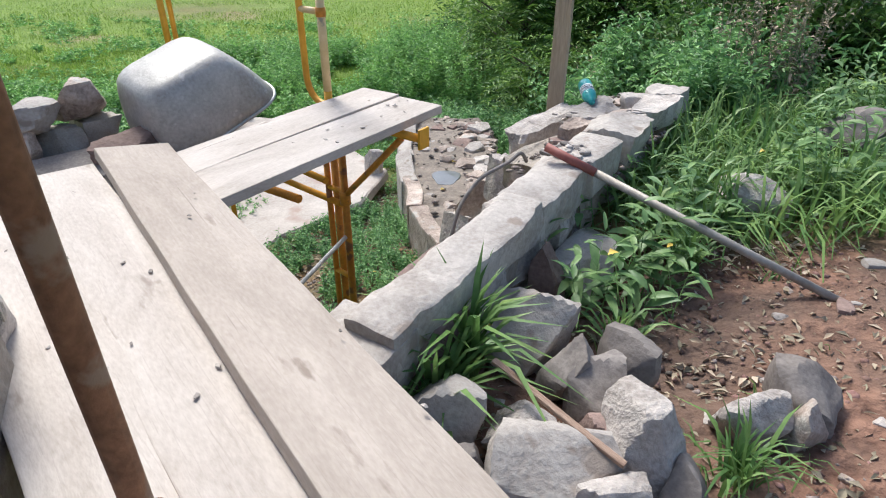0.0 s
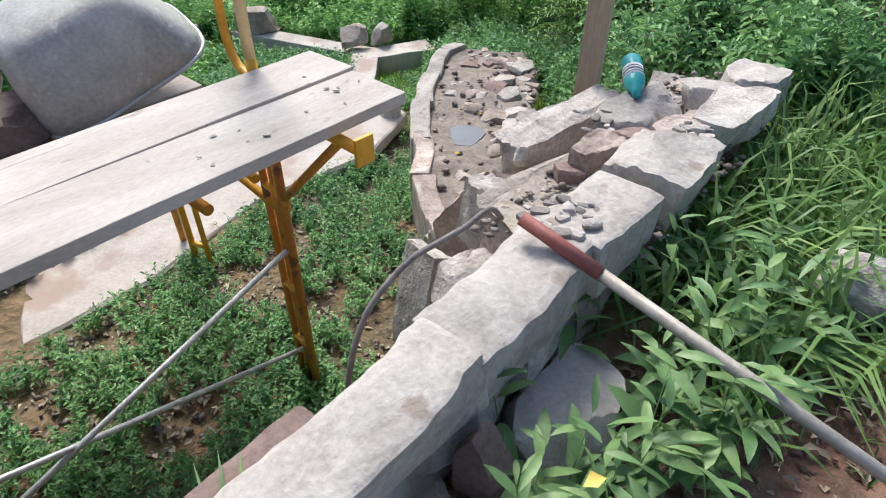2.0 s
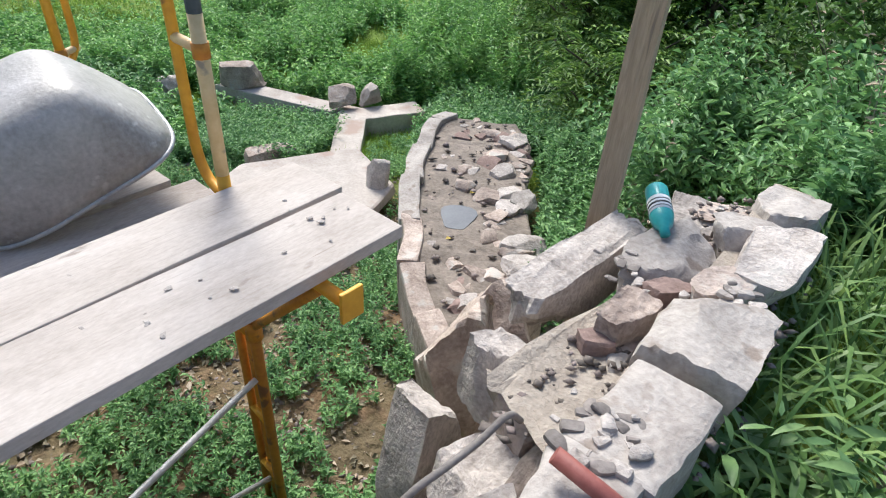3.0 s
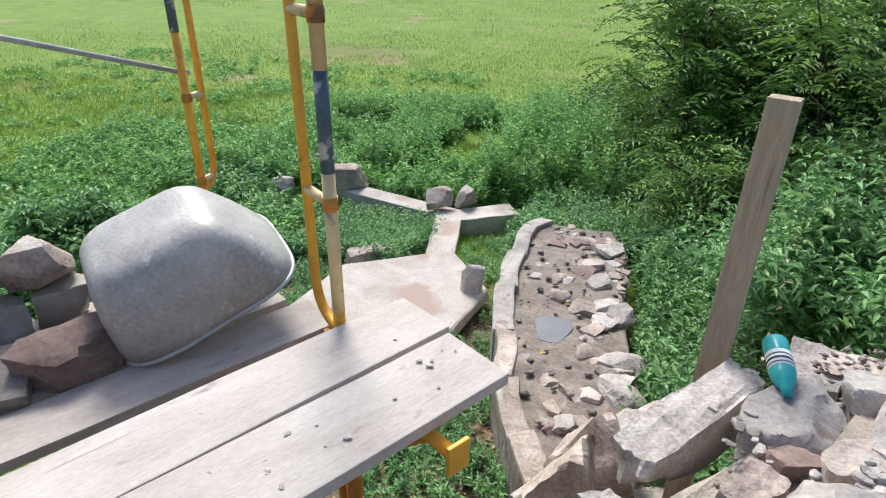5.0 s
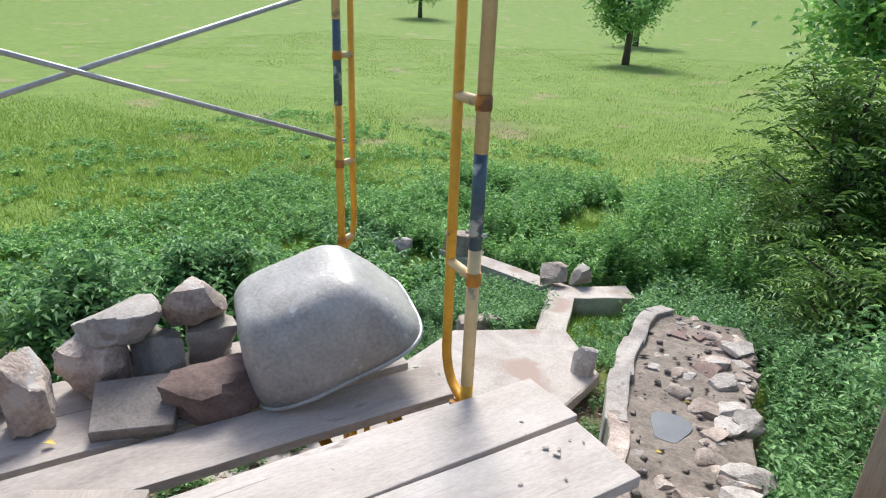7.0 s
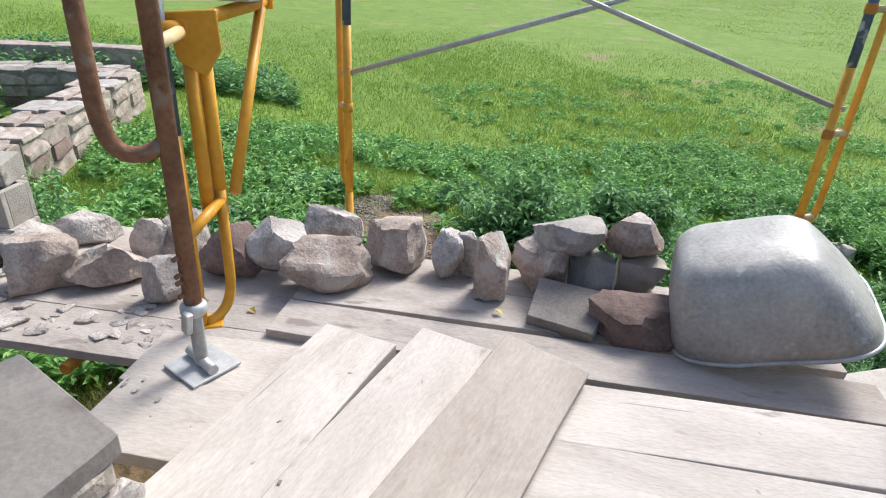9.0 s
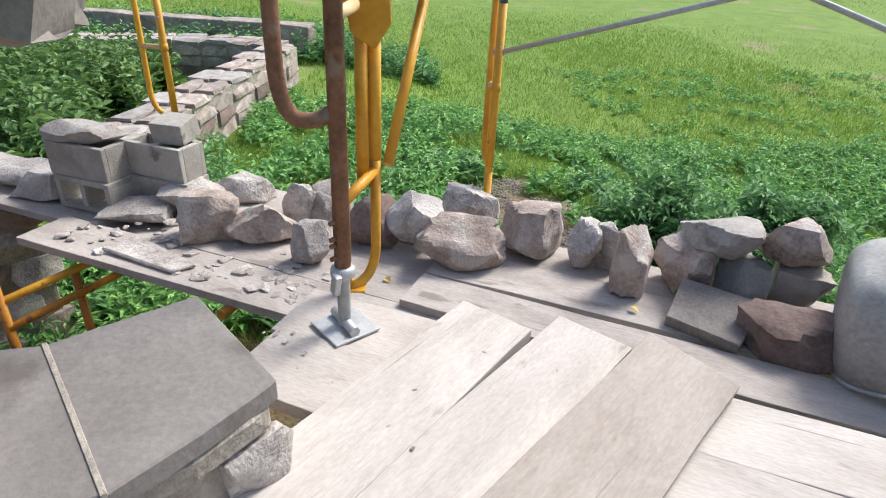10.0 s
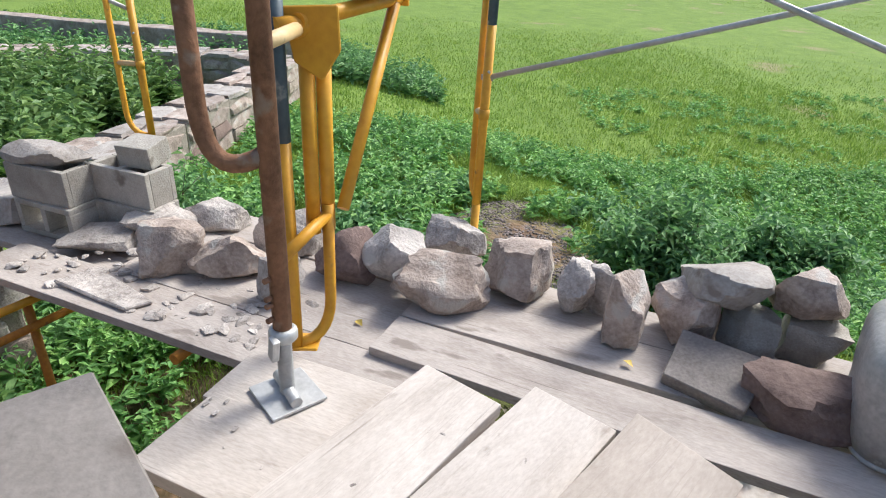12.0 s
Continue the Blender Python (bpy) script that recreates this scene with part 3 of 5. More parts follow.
ladder_post(-1.885, 3.96, 0.0, 0.115, -1.95, 2.4, -0.07, (-0.02, 0.42, 0.98), (ORANGE, YELLOW, BLUE, PALE_PAINT), "yellow scaffold post with blue upper length", collar=(1.7, 2.68, 3.1))
ladder_post(-2.955, 1.87, -0.075, -0.02, -1.6, 2.4, -0.06, (0.36, 0.92), (YELLOW, YELLOW, BLUE), "yellow scaffold post with dark blue top", collar=(1.5, 2.36))
brace_set = empty("cross_brace", pose(-2.42, 2.92, 0.5), "pair of galvanised cross braces between two posts", "scaffold brace")
for p0, p1 in (((-2.955, 1.87, 0.53), (-1.9, 3.98, 1.30)), ((-2.93, 1.87, 1.30), (-1.885, 3.97, 0.54))):
    o = Vector((-2.42, 2.92, 0.5))
    part("brace_tube", tube_bm([Vector(p0) - o, Vector(p1) - o], 0.0125, 10), STEEL, brace_set)
    part("flat_end", box_bm(0.06, 0.006, 0.026, 0.002), STEEL, brace_set, at=Matrix.Translation(Vector(p0 if p0[2] < 1 else p1) - o) @ pose(0, 0, 0, 0, 0, 60))
low_brace = empty("cross_brace", pose(-1.0, 1.95, -1.1), "pair of grey cross braces under the deck", "scaffold brace")
o = Vector((-1.0, 1.95, -1.1))
for p0, p1 in (((-0.53, 2.91, -0.79), (-1.47, 1.06, -1.32)), ((-0.56, 2.93, -1.46), (-1.44, 1.07, -0.64))):
    part("brace_tube", tube_bm([Vector(p0) - o, Vector(p1) - o], 0.0125, 10), STEEL, low_brace)

# rusty post on a screw jack
jack = empty("scaffold_post", pose(-1.435, 1.105, 0.0), "rusty scaffold post on a galvanised screw jack", "scaffold post")
part("base_plate", box_bm(0.15, 0.15, 0.008, 0.002), STEEL, jack, "dusty steel base plate", at=pose(0, 0, 0.005, 0, 0, 32))
part("clip", tube_bm([(-0.06, -0.03, 0.022), (0.06, 0.03, 0.022)], 0.016, 10), STEEL, jack)
screw = [(0, 0, 0.01 + 0.004 * i) for i in range(46)]
part("screw", tube_bm(screw, [0.0165 + 0.0035 * (i % 2) for i in range(46)], 12), STEEL, jack)
part("jack_nut", tube_bm([(0, 0, 0.175), (0, 0, 0.185), (0, 0, 0.205), (0, 0, 0.215)], [0.026, 0.036, 0.036, 0.028], 14), STEEL, jack)
part("jack_handle", box_bm(0.03, 0.02, 0.07, 0.005), STEEL, jack, at=pose(0.03, -0.02, 0.17, 0, 14, 30))
part("post", tube_bm([(0, 0, 0.21), (0, 0, 2.2)], 0.0235), RUST, jack)
part("side_tube", tube_bm([(-0.03, -0.145, 2.2), (-0.03, -0.145, 0.80)] + bend((-0.03, -0.145, 0.79), (-0.035, -0.15, 0.56), (-0.005, -0.01, 0.655), 10), 0.0205), RUST, jack, "curved rusty side tube")
part("rung", tube_bm([(0, 0, 0.88), (-0.19, 0.05, 0.885)], 0.0165), PALE_PAINT, jack)
for z in (0.25, 0.29, 0.31, 0.36):
    part("rivet", tube_bm([(0.018, -0.018, z), (0.03, -0.03, z)], 0.007, 8), RUST, jack)

bracket_post = empty("scaffold_post", pose(-1.64, 1.108, 0.0), "yellow scaffold post with a side bracket and blue top", "scaffold post")
part("post", tube_bm([(0, 0, 0), (0, 0, 0.62)], 0.0195), YELLOW, bracket_post)
part("upper_post", tube_bm([(0, 0, 0.62), (0, 0, 0.98)], 0.0195), BLUE, bracket_post, "worn blue length of post")
part("upper_post", tube_bm([(0, 0, 0.98), (0, 0, 2.0)], 0.0195), YELLOW, bracket_post)
for dx, dy in ((-0.03, 0.062), (-0.048, 0.10)):
    part("twin_tube", tube_bm([(dx, dy, 0.36), (dx, dy, 0.87)], 0.0195), YELLOW, bracket_post)
part("side_tube", tube_bm([(-0.042, 0.10, 0.44), (-0.042, 0.10, 0.16)] + bend((-0.042, 0.10, 0.14), (-0.04, 0.095, 0.012), (0, 0.012, 0.015)), 0.0165), YELLOW, bracket_post)
part("foot_plate", slab_bm([(-0.05, -0.02), (0.03, -0.03), (0.035, 0.04), (-0.04, 0.05)], 0.01, 0.002, 0.001), YELLOW, bracket_post, at=pose(-0.01, 0.02, 0.011))
part("rung", tube_bm([(0.1, -0.02, 0.335), (-0.042, 0.10, 0.41)], 0.0165), YELLOW, bracket_post)
part("bracket_plate", slab_bm([(-0.075, 0.07), (0.055, 0.08), (0.06, -0.02), (0.015, -0.09), (-0.05, -0.05)], 0.012, 0.003, 0.001), YELLOW, bracket_post, "folded yellow bracket plate", at=pose(0.0, 0.085, 0.86, 90, 0, 80))
part("bracket_arm", tube_bm([(0.0, 0.05, 0.90), (-0.445, 0.30, 0.925)], 0.0195), YELLOW, bracket_post)
part("bracket_brace", tube_bm([(-0.05, 0.14, 0.42), (-0.40, 0.285, 0.91)], 0.0175), YELLOW, bracket_post)
part("end_plate", box_bm(0.012, 0.06, 0.085, 0.003), YELLOW, bracket_post, at=pose(-0.45, 0.302, 0.945, 0, 0, -25))
part("rolled_edge", tube_bm([(0.02, 0.0, 0.885), (-0.05, 0.10, 0.89)], 0.026), YELLOW, bracket_post)
plank(-3.15, -0.77, -1.90, 1.405, 0.26, 0.99, WOOD, "high scaffold plank resting on a yellow bracket", seed=15)

# left bay of scaffold
left_frame = ladder_post(-2.47, -0.47, -0.06, -0.14, -1.75, 1.6, 0.02, (0.62, 1.2), (ORANGE, YELLOW), "yellow scaffold frame beside the stone pier", collar=(1.6,))
part("bearer", tube_bm([(0, 0, 1.22), (-0.75, 0.55, 1.22)], 0.02), YELLOW, left_frame)
part("bearer", tube_bm([(0.01, 0, 1.08), (-0.6, 0.5, 1.12)], 0.02), ORANGE, left_frame)
part("brace", tube_bm([(-0.02, 0, 1.2), (0.25, -0.75, 1.36)], 0.0145), YELLOW, left_frame)
part("brace", tube_bm([(0.0, 0.0, 0.82), (0.3, -1.1, 0.8)], 0.0125), STEEL, left_frame)
part("post", tube_bm([(-0.3, 0.2, 0), (-0.3, 0.2, 1.2)], 0.0215), ORANGE, left_frame)
left_post = empty("scaffold_post", pose(-2.25, -0.78, 0.02), "yellow scaffold post on a steel jack", "scaffold post")
part("base_plate", box_bm(0.15, 0.15, 0.008, 0.002), STEEL, left_post, at=pose(0, 0, 0.005, 0, 0, 20))
part("screw", tube_bm([(0, 0, 0.01), (0, 0, 0.2)], 0.018), STEEL, left_post)
part("post", tube_bm([(0, 0, 0.2), (-0.0, 0, 1.6)], 0.0235), YELLOW, left_post)
plank(-2.62, -1.6, -2.28, -0.52, 0.24, 0.02, WOOD, "grey plank of the side scaffold bay", seed=16)
plank(-2.36, -1.75, -2.06, -0.62, 0.24, 0.02, WOOD, "grey plank holding a post jack", seed=17)
ladder_post(-4.05, -0.02, -0.03, -0.14, -1.5, 2.2, -0.12, (0.32, 0.9), (YELLOW, YELLOW, PALE_PAINT), "yellow scaffold frame near the pond wall", collar=(1.3, 2.2))
part("brace_tube", tube_bm([(-4.05, -0.02, 0.62), (-4.6, -1.9, 1.3)], 0.0125, 10), STEEL).name = "cross_brace"
tagged(bpy.data.objects["cross_brace.002"] if "cross_brace.002" in bpy.data.objects else bpy.data.objects["cross_brace"], "galvanised cross brace on a far frame", "scaffold brace")
ladder_post(-3.55, -1.35, -0.1, 0.03, -1.5, 1.8, 0.3, (0.9,), (YELLOW,), "yellow scaffold frame behind the concrete blocks", collar=(1.2,))
strut = part("timber_strut", tube_bm([(-3.35, -1.2, -0.4), (-3.45, -1.55, 1.5)], 0.05, 10), RUST)
tagged(strut, "thick brown prop leaning behind the blocks", "prop")

# rusty post on the walking planks
walk_post = empty("scaffold_post", pose(-0.275, 0.48, 0.047), "rusty brown scaffold post standing on the planks", "scaffold post")
part("base_plate", tube_bm([(0, 0, 0.002), (0, 0, 0.012)], 0.05, 16), RUST, walk_post)
part("post", tube_bm([(0, 0, 0.008), (0, 0, 2.1)], 0.0225), RUST, walk_post)


# ---- wheelbarrow tray ----
def tray():
    right, depth = Vector((0.62, 0.785, 0)), Vector((-0.785, 0.62, 0))
    axis_dir = (Vector((0, 0, 1)) - right * 0.36 - depth * 0.12).normalized()
    e1 = (right - axis_dir * right.dot(axis_dir)).normalized()
    e2 = axis_dir.cross(e1)
    top = empty("wheelbarrow_tray", Matrix.Identity(4), "upturned scratched grey steel wheelbarrow tray on planks", "wheelbarrow")
    rows = ((0.0, 0.385, 0.325, 4.2), (0.06, 0.37, 0.315, 4.4), (0.16, 0.335, 0.29, 4.6), (0.26, 0.29, 0.26, 4.8), (0.315, 0.262, 0.235, 4.6), (0.345, 0.235, 0.205, 4.2), (0.36, 0.19, 0.16, 3.6), (0.366, 0.08, 0.06, 2.6))
    bm = bmesh.new()
    rings, n = [], 56
    for h, ra, rb, p in rows:
        ring = []
        for k in range(n):
            t = 2 * math.pi * k / n
            c, s = math.cos(t), math.sin(t)
            x, y = ra * math.copysign(abs(c) ** (2 / p), c), rb * math.copysign(abs(s) ** (2 / p), s)
            x -= 0.06 * h / 0.37
            v = axis_dir * h + e1 * x + e2 * y
            v += 0.006 * noise.noise_vector(v * 5)
            ring.append(bm.verts.new(v))
        rings.append(ring)
    for q, w in zip(rings, rings[1:]):
        for k in range(n):
            bm.faces.new((q[k], q[(k + 1) % n], w[(k + 1) % n], w[k]))
    bm.faces.new(rings[-1])
    low = min(v.co.z for v in bm.verts)
    rim = [v.co.copy() for v in rings[0]]
    shell = part("tray_shell", bm, TRAY, top, smooth=True)
    solid = shell.modifiers.new("thick", "SOLIDIFY")
    solid.thickness = 0.003
    part("rim", tube_bm(rim + rim[:2], 0.0095, 8), STEEL, top, "rolled steel rim")
    top.location = (-1.415, 3.30, -0.345 - low + 0.01)
    return top


tray()

# ---- loose stones on the lower deck ----
G, B, R_, D = GREY_STONE, BROWN_STONE, RED_STONE, DARK_STONE
ROW = "stones lined along the deck"
for x, y, z, sx, sy, sz, yaw, m, label, seed in (
        (-3.12, -0.03, -0.43, 0.37, 0.27, 0.115, 90, G, "flat grey rough stone on the deck", 21),
        (-3.2, 0.25, -0.388, 0.34, 0.26, 0.15, 85, G, "pale rough stone beside the concrete blocks", 22),
        (-3.3, 0.5, -0.388, 0.35, 0.22, 0.15, 82, G, "thin pale stone leaning in the rubble", 23),
        (-2.8, 0.4, -0.388, 0.3, 0.24, 0.235, 80, B, "steep angular brown stone on deck", 24),
        (-2.79, 0.665, -0.388, 0.385, 0.27, 0.205, 82, B, "angular stone with rust-coloured face", 25),
        (-2.96, 0.86, -0.388, 0.2, 0.07, 0.24, 110, G, "thin upright stone flake", 26),
        (-3.03, 0.97, -0.388, 0.3, 0.24, 0.22, 85, G, "pale upright angular stone on deck", 27),
        (-2.53, 0.93, -0.388, 0.19, 0.17, 0.21, 60, G, "small grey stone behind the post", 28),
        (-2.74, 1.23, -0.388, 0.31, 0.25, 0.25, 85, R_, "reddish brown angular stone on deck", 29),
        (-2.66, 1.44, -0.347, 0.29, 0.25, 0.245, 80, G, "rounded grey stone in the row", 30),
        (-2.84, 1.76, -0.347, 0.295, 0.22, 0.2, 80, G, "grey stone at the back of the row", 31),
        (-2.42, 1.62, -0.345, 0.445, 0.25, 0.21, 74, B, "long loaf-shaped brown stone on the plank", 32),
        (-2.49, 2.0, -0.345, 0.31, 0.26, 0.255, 75, B, "squarish brown stone in the row", 33),
        (-2.35, 2.22, -0.345, 0.15, 0.2, 0.225, 80, G, "split grey stone standing upright", 34),
        (-2.33, 2.33, -0.345, 0.12, 0.16, 0.23, 120, G, "small wedge of grey stone", 35),
        (-2.11, 2.355, -0.345, 0.165, 0.2, 0.305, 70, B, "tall narrow brown stone standing upright", 36),
        (-2.12, 2.63, -0.345, 0.29, 0.25, 0.265, 65, B, "dark rounded stone in the row", 37),
        (-2.02, 2.84, -0.345, 0.2, 0.2, 0.185, 60, BLOCK, "worn concrete block piece with rounded corners", 38),
        (-1.95, 3.08, -0.345, 0.22, 0.2, 0.185, 55, BLOCK, "grooved concrete block beneath a red stone", 39)):
    rock(x, y, z, sx * 1.06, sy * 1.08, sz * 1.02, yaw, m, label, seed, group=ROW, rough=0.09, sq=0.92 if m is BLOCK else 0.6, points=6 if m is BLOCK else 20)
rock(-2.10, 2.74, -0.155, 0.35, 0.28, 0.17, 60, CAP_STONE, "pale flat stone balanced on two others", 41, group=ROW)
rock(-1.97, 3.02, -0.155, 0.28, 0.24, 0.225, 55, BROWN_STONE, "reddish blocky stone on a concrete block", 42, group=ROW, sq=0.7)
dark = part("stone_slab", slab_bm([(-0.17, -0.12), (0.12, -0.15), (0.16, 0.13), (-0.17, 0.14)], 0.065, 0.004, 0.002), DARK_STONE, at=pose(-1.80, 2.60, -0.262, 14, 0, 50))
tagged(dark, "dark slate slab leaning on the stone row", "stone", ROW)
rock(-1.62, 2.86, -0.345, 0.50, 0.27, 0.165, 55, RED_STONE, "dark red flat stone with a broken edge", 47, group=ROW, tilt=(12, 0), sq=0.55, points=14, rough=0.1)

# stone chips on the deck
r = random.Random(5)
for i in range(175):
    s, u = (r.uniform(-1.7, -0.25), min(2.75, 2.28 + abs(r.gauss(0, 0.22)))) if i < 120 else (0, 0)
    x, y = deck(s, u)
    z = -0.388
    if i >= 120:
        x, y, z = -1.345 + 1.25 * (q := r.random()) + r.uniform(-0.3, 0.1), 0.845 + 2.15 * q + r.uniform(-0.1, 0.15), 0.0
        uu = -0.869 * x + 0.494 * y
        if not 1.47 < uu < 1.95:
            continue
        if 0.55 < 0.494 * x + 0.869 * y < 1.65:
            continue
    k = r.uniform(0.010, 0.05) if z < -0.1 else r.uniform(0.005, 0.016)
    rock(x, y, z, k * 1.6, k, k * 0.35, r.uniform(0, 360), G, "thin grey stone chip on the planks", 100 + i, name="stone_chip", group="stone chips", points=7, rough=0.02)
for i in range(34):
    q, w_ = r.random(), r.uniform(-0.34, 0.34)
    x, y = -1.2 + 1.3 * q + 0.6 * w_, 1.75 - 1.3 * q + 0.6 * w_
    k = r.uniform(0.004, 0.012)
    z = 0.0465 if w_ < 0.1 else 0.075
    if w_ < -0.36 or abs(w_ - 0.12) < 0.06:
        continue
    rock(x, y, z, k * 1.8, k, k * 0.4, r.uniform(0, 360), (G, D)[i % 2], "tiny stone crumb on the dusty plank", 260 + i, name="stone_chip", group="stone chips", points=7, rough=0.02)
for x, y, sx in ((-2.62, 0.18, 0.42),):
    ob = part("stone_flake", slab_bm([(-0.25, -0.08), (0.2, -0.1), (0.26, 0.0), (-0.2, 0.1)], 0.02), GREY_STONE, at=pose(x, y, -0.366, 0, 0, 60))
    tagged(ob, "thin flat grey stone flake on the plank", "stone")
for x, y, z in ((-2.33, 1.27, -0.388), (-1.95, 2.3, -0.34), (-0.12, 4.9, -1.40), (0.95, 1.95, -0.25), (0.65, 1.62, -0.1), (0.5, 3.9, -1.2), (-0.6, 3.9, -1.68), (1.5, 2.6, -0.1), (0.24, 1.28, -0.16), (-0.05, 5.6, -1.41)):
    v, f = leaf_arrays(np.array([[x, y, z + 0.012]]), np.array([[0.8, 0.5, 0.12]]), 0.05, 0.034)
    tagged(raw("fallen_leaf", v, f, YELLOW_LEAF), "small yellow fallen leaf", "leaf", "fallen leaves")


# ---- concrete blocks ----
def block(x, y, z, yaw, label, l=0.39, w=0.19, h=0.19, tilt=0.0):
    bm = box_bm(l, w, h, 0.008, 2, 0.004, x * 10)
    ob = part("concrete_block", bm, BLOCK, at=pose(x, y, z + h / 2, tilt, 0, yaw))
    return tagged(ob, label, "concrete block", "stacked concrete blocks")


def hollow_block(x, y, z, yaw, label, on_side=False):
    """Two webs and two face shells round two open cells."""
    top = empty("concrete_block", pose(x, y, z + (0.095), 90 if on_side else 0, 0, yaw), label, "concrete block", "stacked concrete blocks")
    for sy in (-0.08, 0.08):
        part("face_shell", box_bm(0.39, 0.03, 0.19, 0.005, 2, 0.003, x), BLOCK, top, at=pose(0, sy, 0))
    for sx in (-0.178, 0, 0.178):
        part("web", box_bm(0.034, 0.13, 0.188, 0.004), BLOCK, top, at=pose(sx, 0, 0))
    return top


hollow_block(-3.32, -0.30, -0.43, 62, "weathered hollow concrete block lying on its side", True)
hollow_block(-3.34, -0.31, -0.24, 64, "grey concrete block stacked on another")
rock(-3.36, -0.32, -0.05, 0.44, 0.24, 0.1, 60, CAP_STONE, "pale flat stone on top of stacked blocks", 51, flat_top=True, sq=0.8)
hollow_block(-3.30, 0.10, -0.43, 66, "stained concrete block at the base of a stack")
hollow_block(-3.33, 0.09, -0.24, 62, "grey concrete block topped by a broken half")
block(-3.36, 0.16, -0.05, 70, "broken half concrete block on a stack", 0.19, 0.17, 0.12, 8)
hollow_block(-4.02, -1.55, -0.43, 60, "far open concrete block standing upright")
rock(-3.80, -1.25, -0.43, 0.3, 0.25, 0.2, 60, RED_STONE, "reddish stone beside a far concrete block", 52)
rock(-3.66, -0.85, -0.43, 0.42, 0.3, 0.13, 60, GREY_STONE, "flat grey slab stone on the far deck", 53, flat_top=True)
rock(-3.52, -0.62, -0.43, 0.42, 0.3, 0.16, 70, CAP_STONE, "pale flat stone on the far deck", 54, flat_top=True)
rock(-4.15, -1.9, -0.43, 0.2, 0.2, 0.18, 20, BLOCK, "small grey block at the far deck end", 55)

# ---- stone pier with slab top ----
pier = empty("stone_pier", pose(0, 0, 0), "unfinished stone pier with grey slab top and mortar", "pier")
OUT = [(-1.197, 0.768), (-0.87, 0.98), (-0.73, 0.86), (-0.564, 0.564), (-0.564, -0.295), (-1.079, -0.295), (-1.014, 0.135), (-1.036, 0.499)]
part("core", slab_bm([(x * 0.95 - 0.05, y * 0.95 + 0.01) for x, y in OUT], 2.1, 0.02, 0.01), MORTAR, pier, at=pose(0, 0, 0.20))
part("slab", slab_bm([(-1.197, 0.768), (-0.88, 0.985), (-0.75, 0.87), (-0.633, 0.751), (-1.03, 0.505)], 0.05, 0.004, 0.002), SLAB_STONE, pier, "smooth grey top slab", at=pose(0, 0, 0.282))
part("slab", slab_bm([(-1.032, 0.5), (-0.635, 0.747), (-0.542, 0.51), (-0.499, 0.027), (-0.499, -0.295), (-1.004, -0.295), (-0.987, 0.135)], 0.05, 0.004, 0.002), SLAB_STONE, pier, at=pose(0, 0, 0.28))
part("mortar_bed", slab_bm([(x * 0.975 - 0.022, y * 0.975 + 0.018) for x, y in OUT], 0.07, 0.012, 0.012), MORTAR, pier, at=pose(0, 0, 0.24))
part("mortar_joint", slab_bm([(-1.036, 0.506), (-0.636, 0.754), (-0.630, 0.745), (-1.030, 0.497)], 0.05, 0.001, 0.001), MORTAR, pier, "pale mortar line", at=pose(0, 0, 0.2835))
rock(-0.87, 0.92, -0.02, 0.2, 0.13, 0.19, 125, GREY_STONE, "", 298, parent=pier, sq=0.85, flat_top=True)
r = random.Random(11)
for (xa, ya), (xb, yb) in zip(OUT[:2], OUT[1:3]):
    for lvl in range(5):
        for k in range(2):
            t = (k + 0.5 + 0.2 * (lvl % 2)) / 2
            x, y = xa + (xb - xa) * t, ya + (yb - ya) * t
            rock(x * 0.95 - 0.05, y * 0.955, 0.02 - 0.21 * lvl - 0.17, math.hypot(xb - xa, yb - ya) * 0.5, 0.1, 0.19, math.degrees(math.atan2(yb - ya, xb - xa)), (GREY_STONE, BROWN_STONE)[r.random() < 0.4], "", 300 + lvl * 9 + k, parent=pier, sq=0.8)
pillar = part("stone_pillar", box_bm(0.45, 0.4, 0.66, 0.02, 4, 0.01), MORTAR, at=pose(-0.80, -0.02, 0.28 + 0.33))
tagged(pillar, "rough mortared stone pillar carrying a heavy lintel", "pillar")
rock(-0.82, 0.33, 0.925, 0.55, 0.95, 0.42, 12, DARK_STONE, "heavy rough grey-brown lintel stone overhanging the pier", 61, name="lintel_stone", points=14, sq=0.8, rough=0.12)

# ---- house-side wall far left, seen below the scaffold ----
far_wall = part("wall_left", box_bm(1.6, 0.4, 1.24, 0.02, 6, 0.01), MORTAR, at=pose(-3.35, -1.6, -1.13, 0, 0, 122))
tagged(far_wall, "rough stone retaining wall beneath the scaffold", "wall", kind="structure")
r = random.Random(3)
for row in range(6):
    for k in range(5):
        t = -0.68 + 0.31 * k + (0.16 if row % 2 else 0)
        p = Matrix.Translation((-3.35, -1.6, 0)) @ pose(0, 0, 0, 0, 0, 122) @ Vector((t, -0.2, 0))
        rock(p.x, p.y, -1.72 + row * 0.21, 0.30, 0.14, 0.2, 122, (BROWN_STONE, RED_STONE, GREY_STONE)[r.randrange(3)], "", 400 + row * 10 + k, parent=far_wall, sq=0.8)
for ob in far_wall.children:
    ob.matrix_basis = far_wall.matrix_basis.inverted() @ ob.matrix_basis

# ---- garden wall with cap stones ----
def wall_at(s, r_):
    return 0.0 + s * WD[0] + r_ * WN[0], 1.15 + s * WD[1] + r_ * WN[1]


wall = part("wall_garden", box_bm(3.2, 0.16, 1.75, 0.02, 10, 0.015), MORTAR, at=pose(*wall_at(1.32, -0.03), -0.97, 0, 0, 61))
tagged(wall, "old stone garden wall along the pit", "wall", kind="structure")


def in_wall(ob):
    ob.matrix_basis = wall.matrix_basis.inverted() @ ob.matrix_basis
    return ob


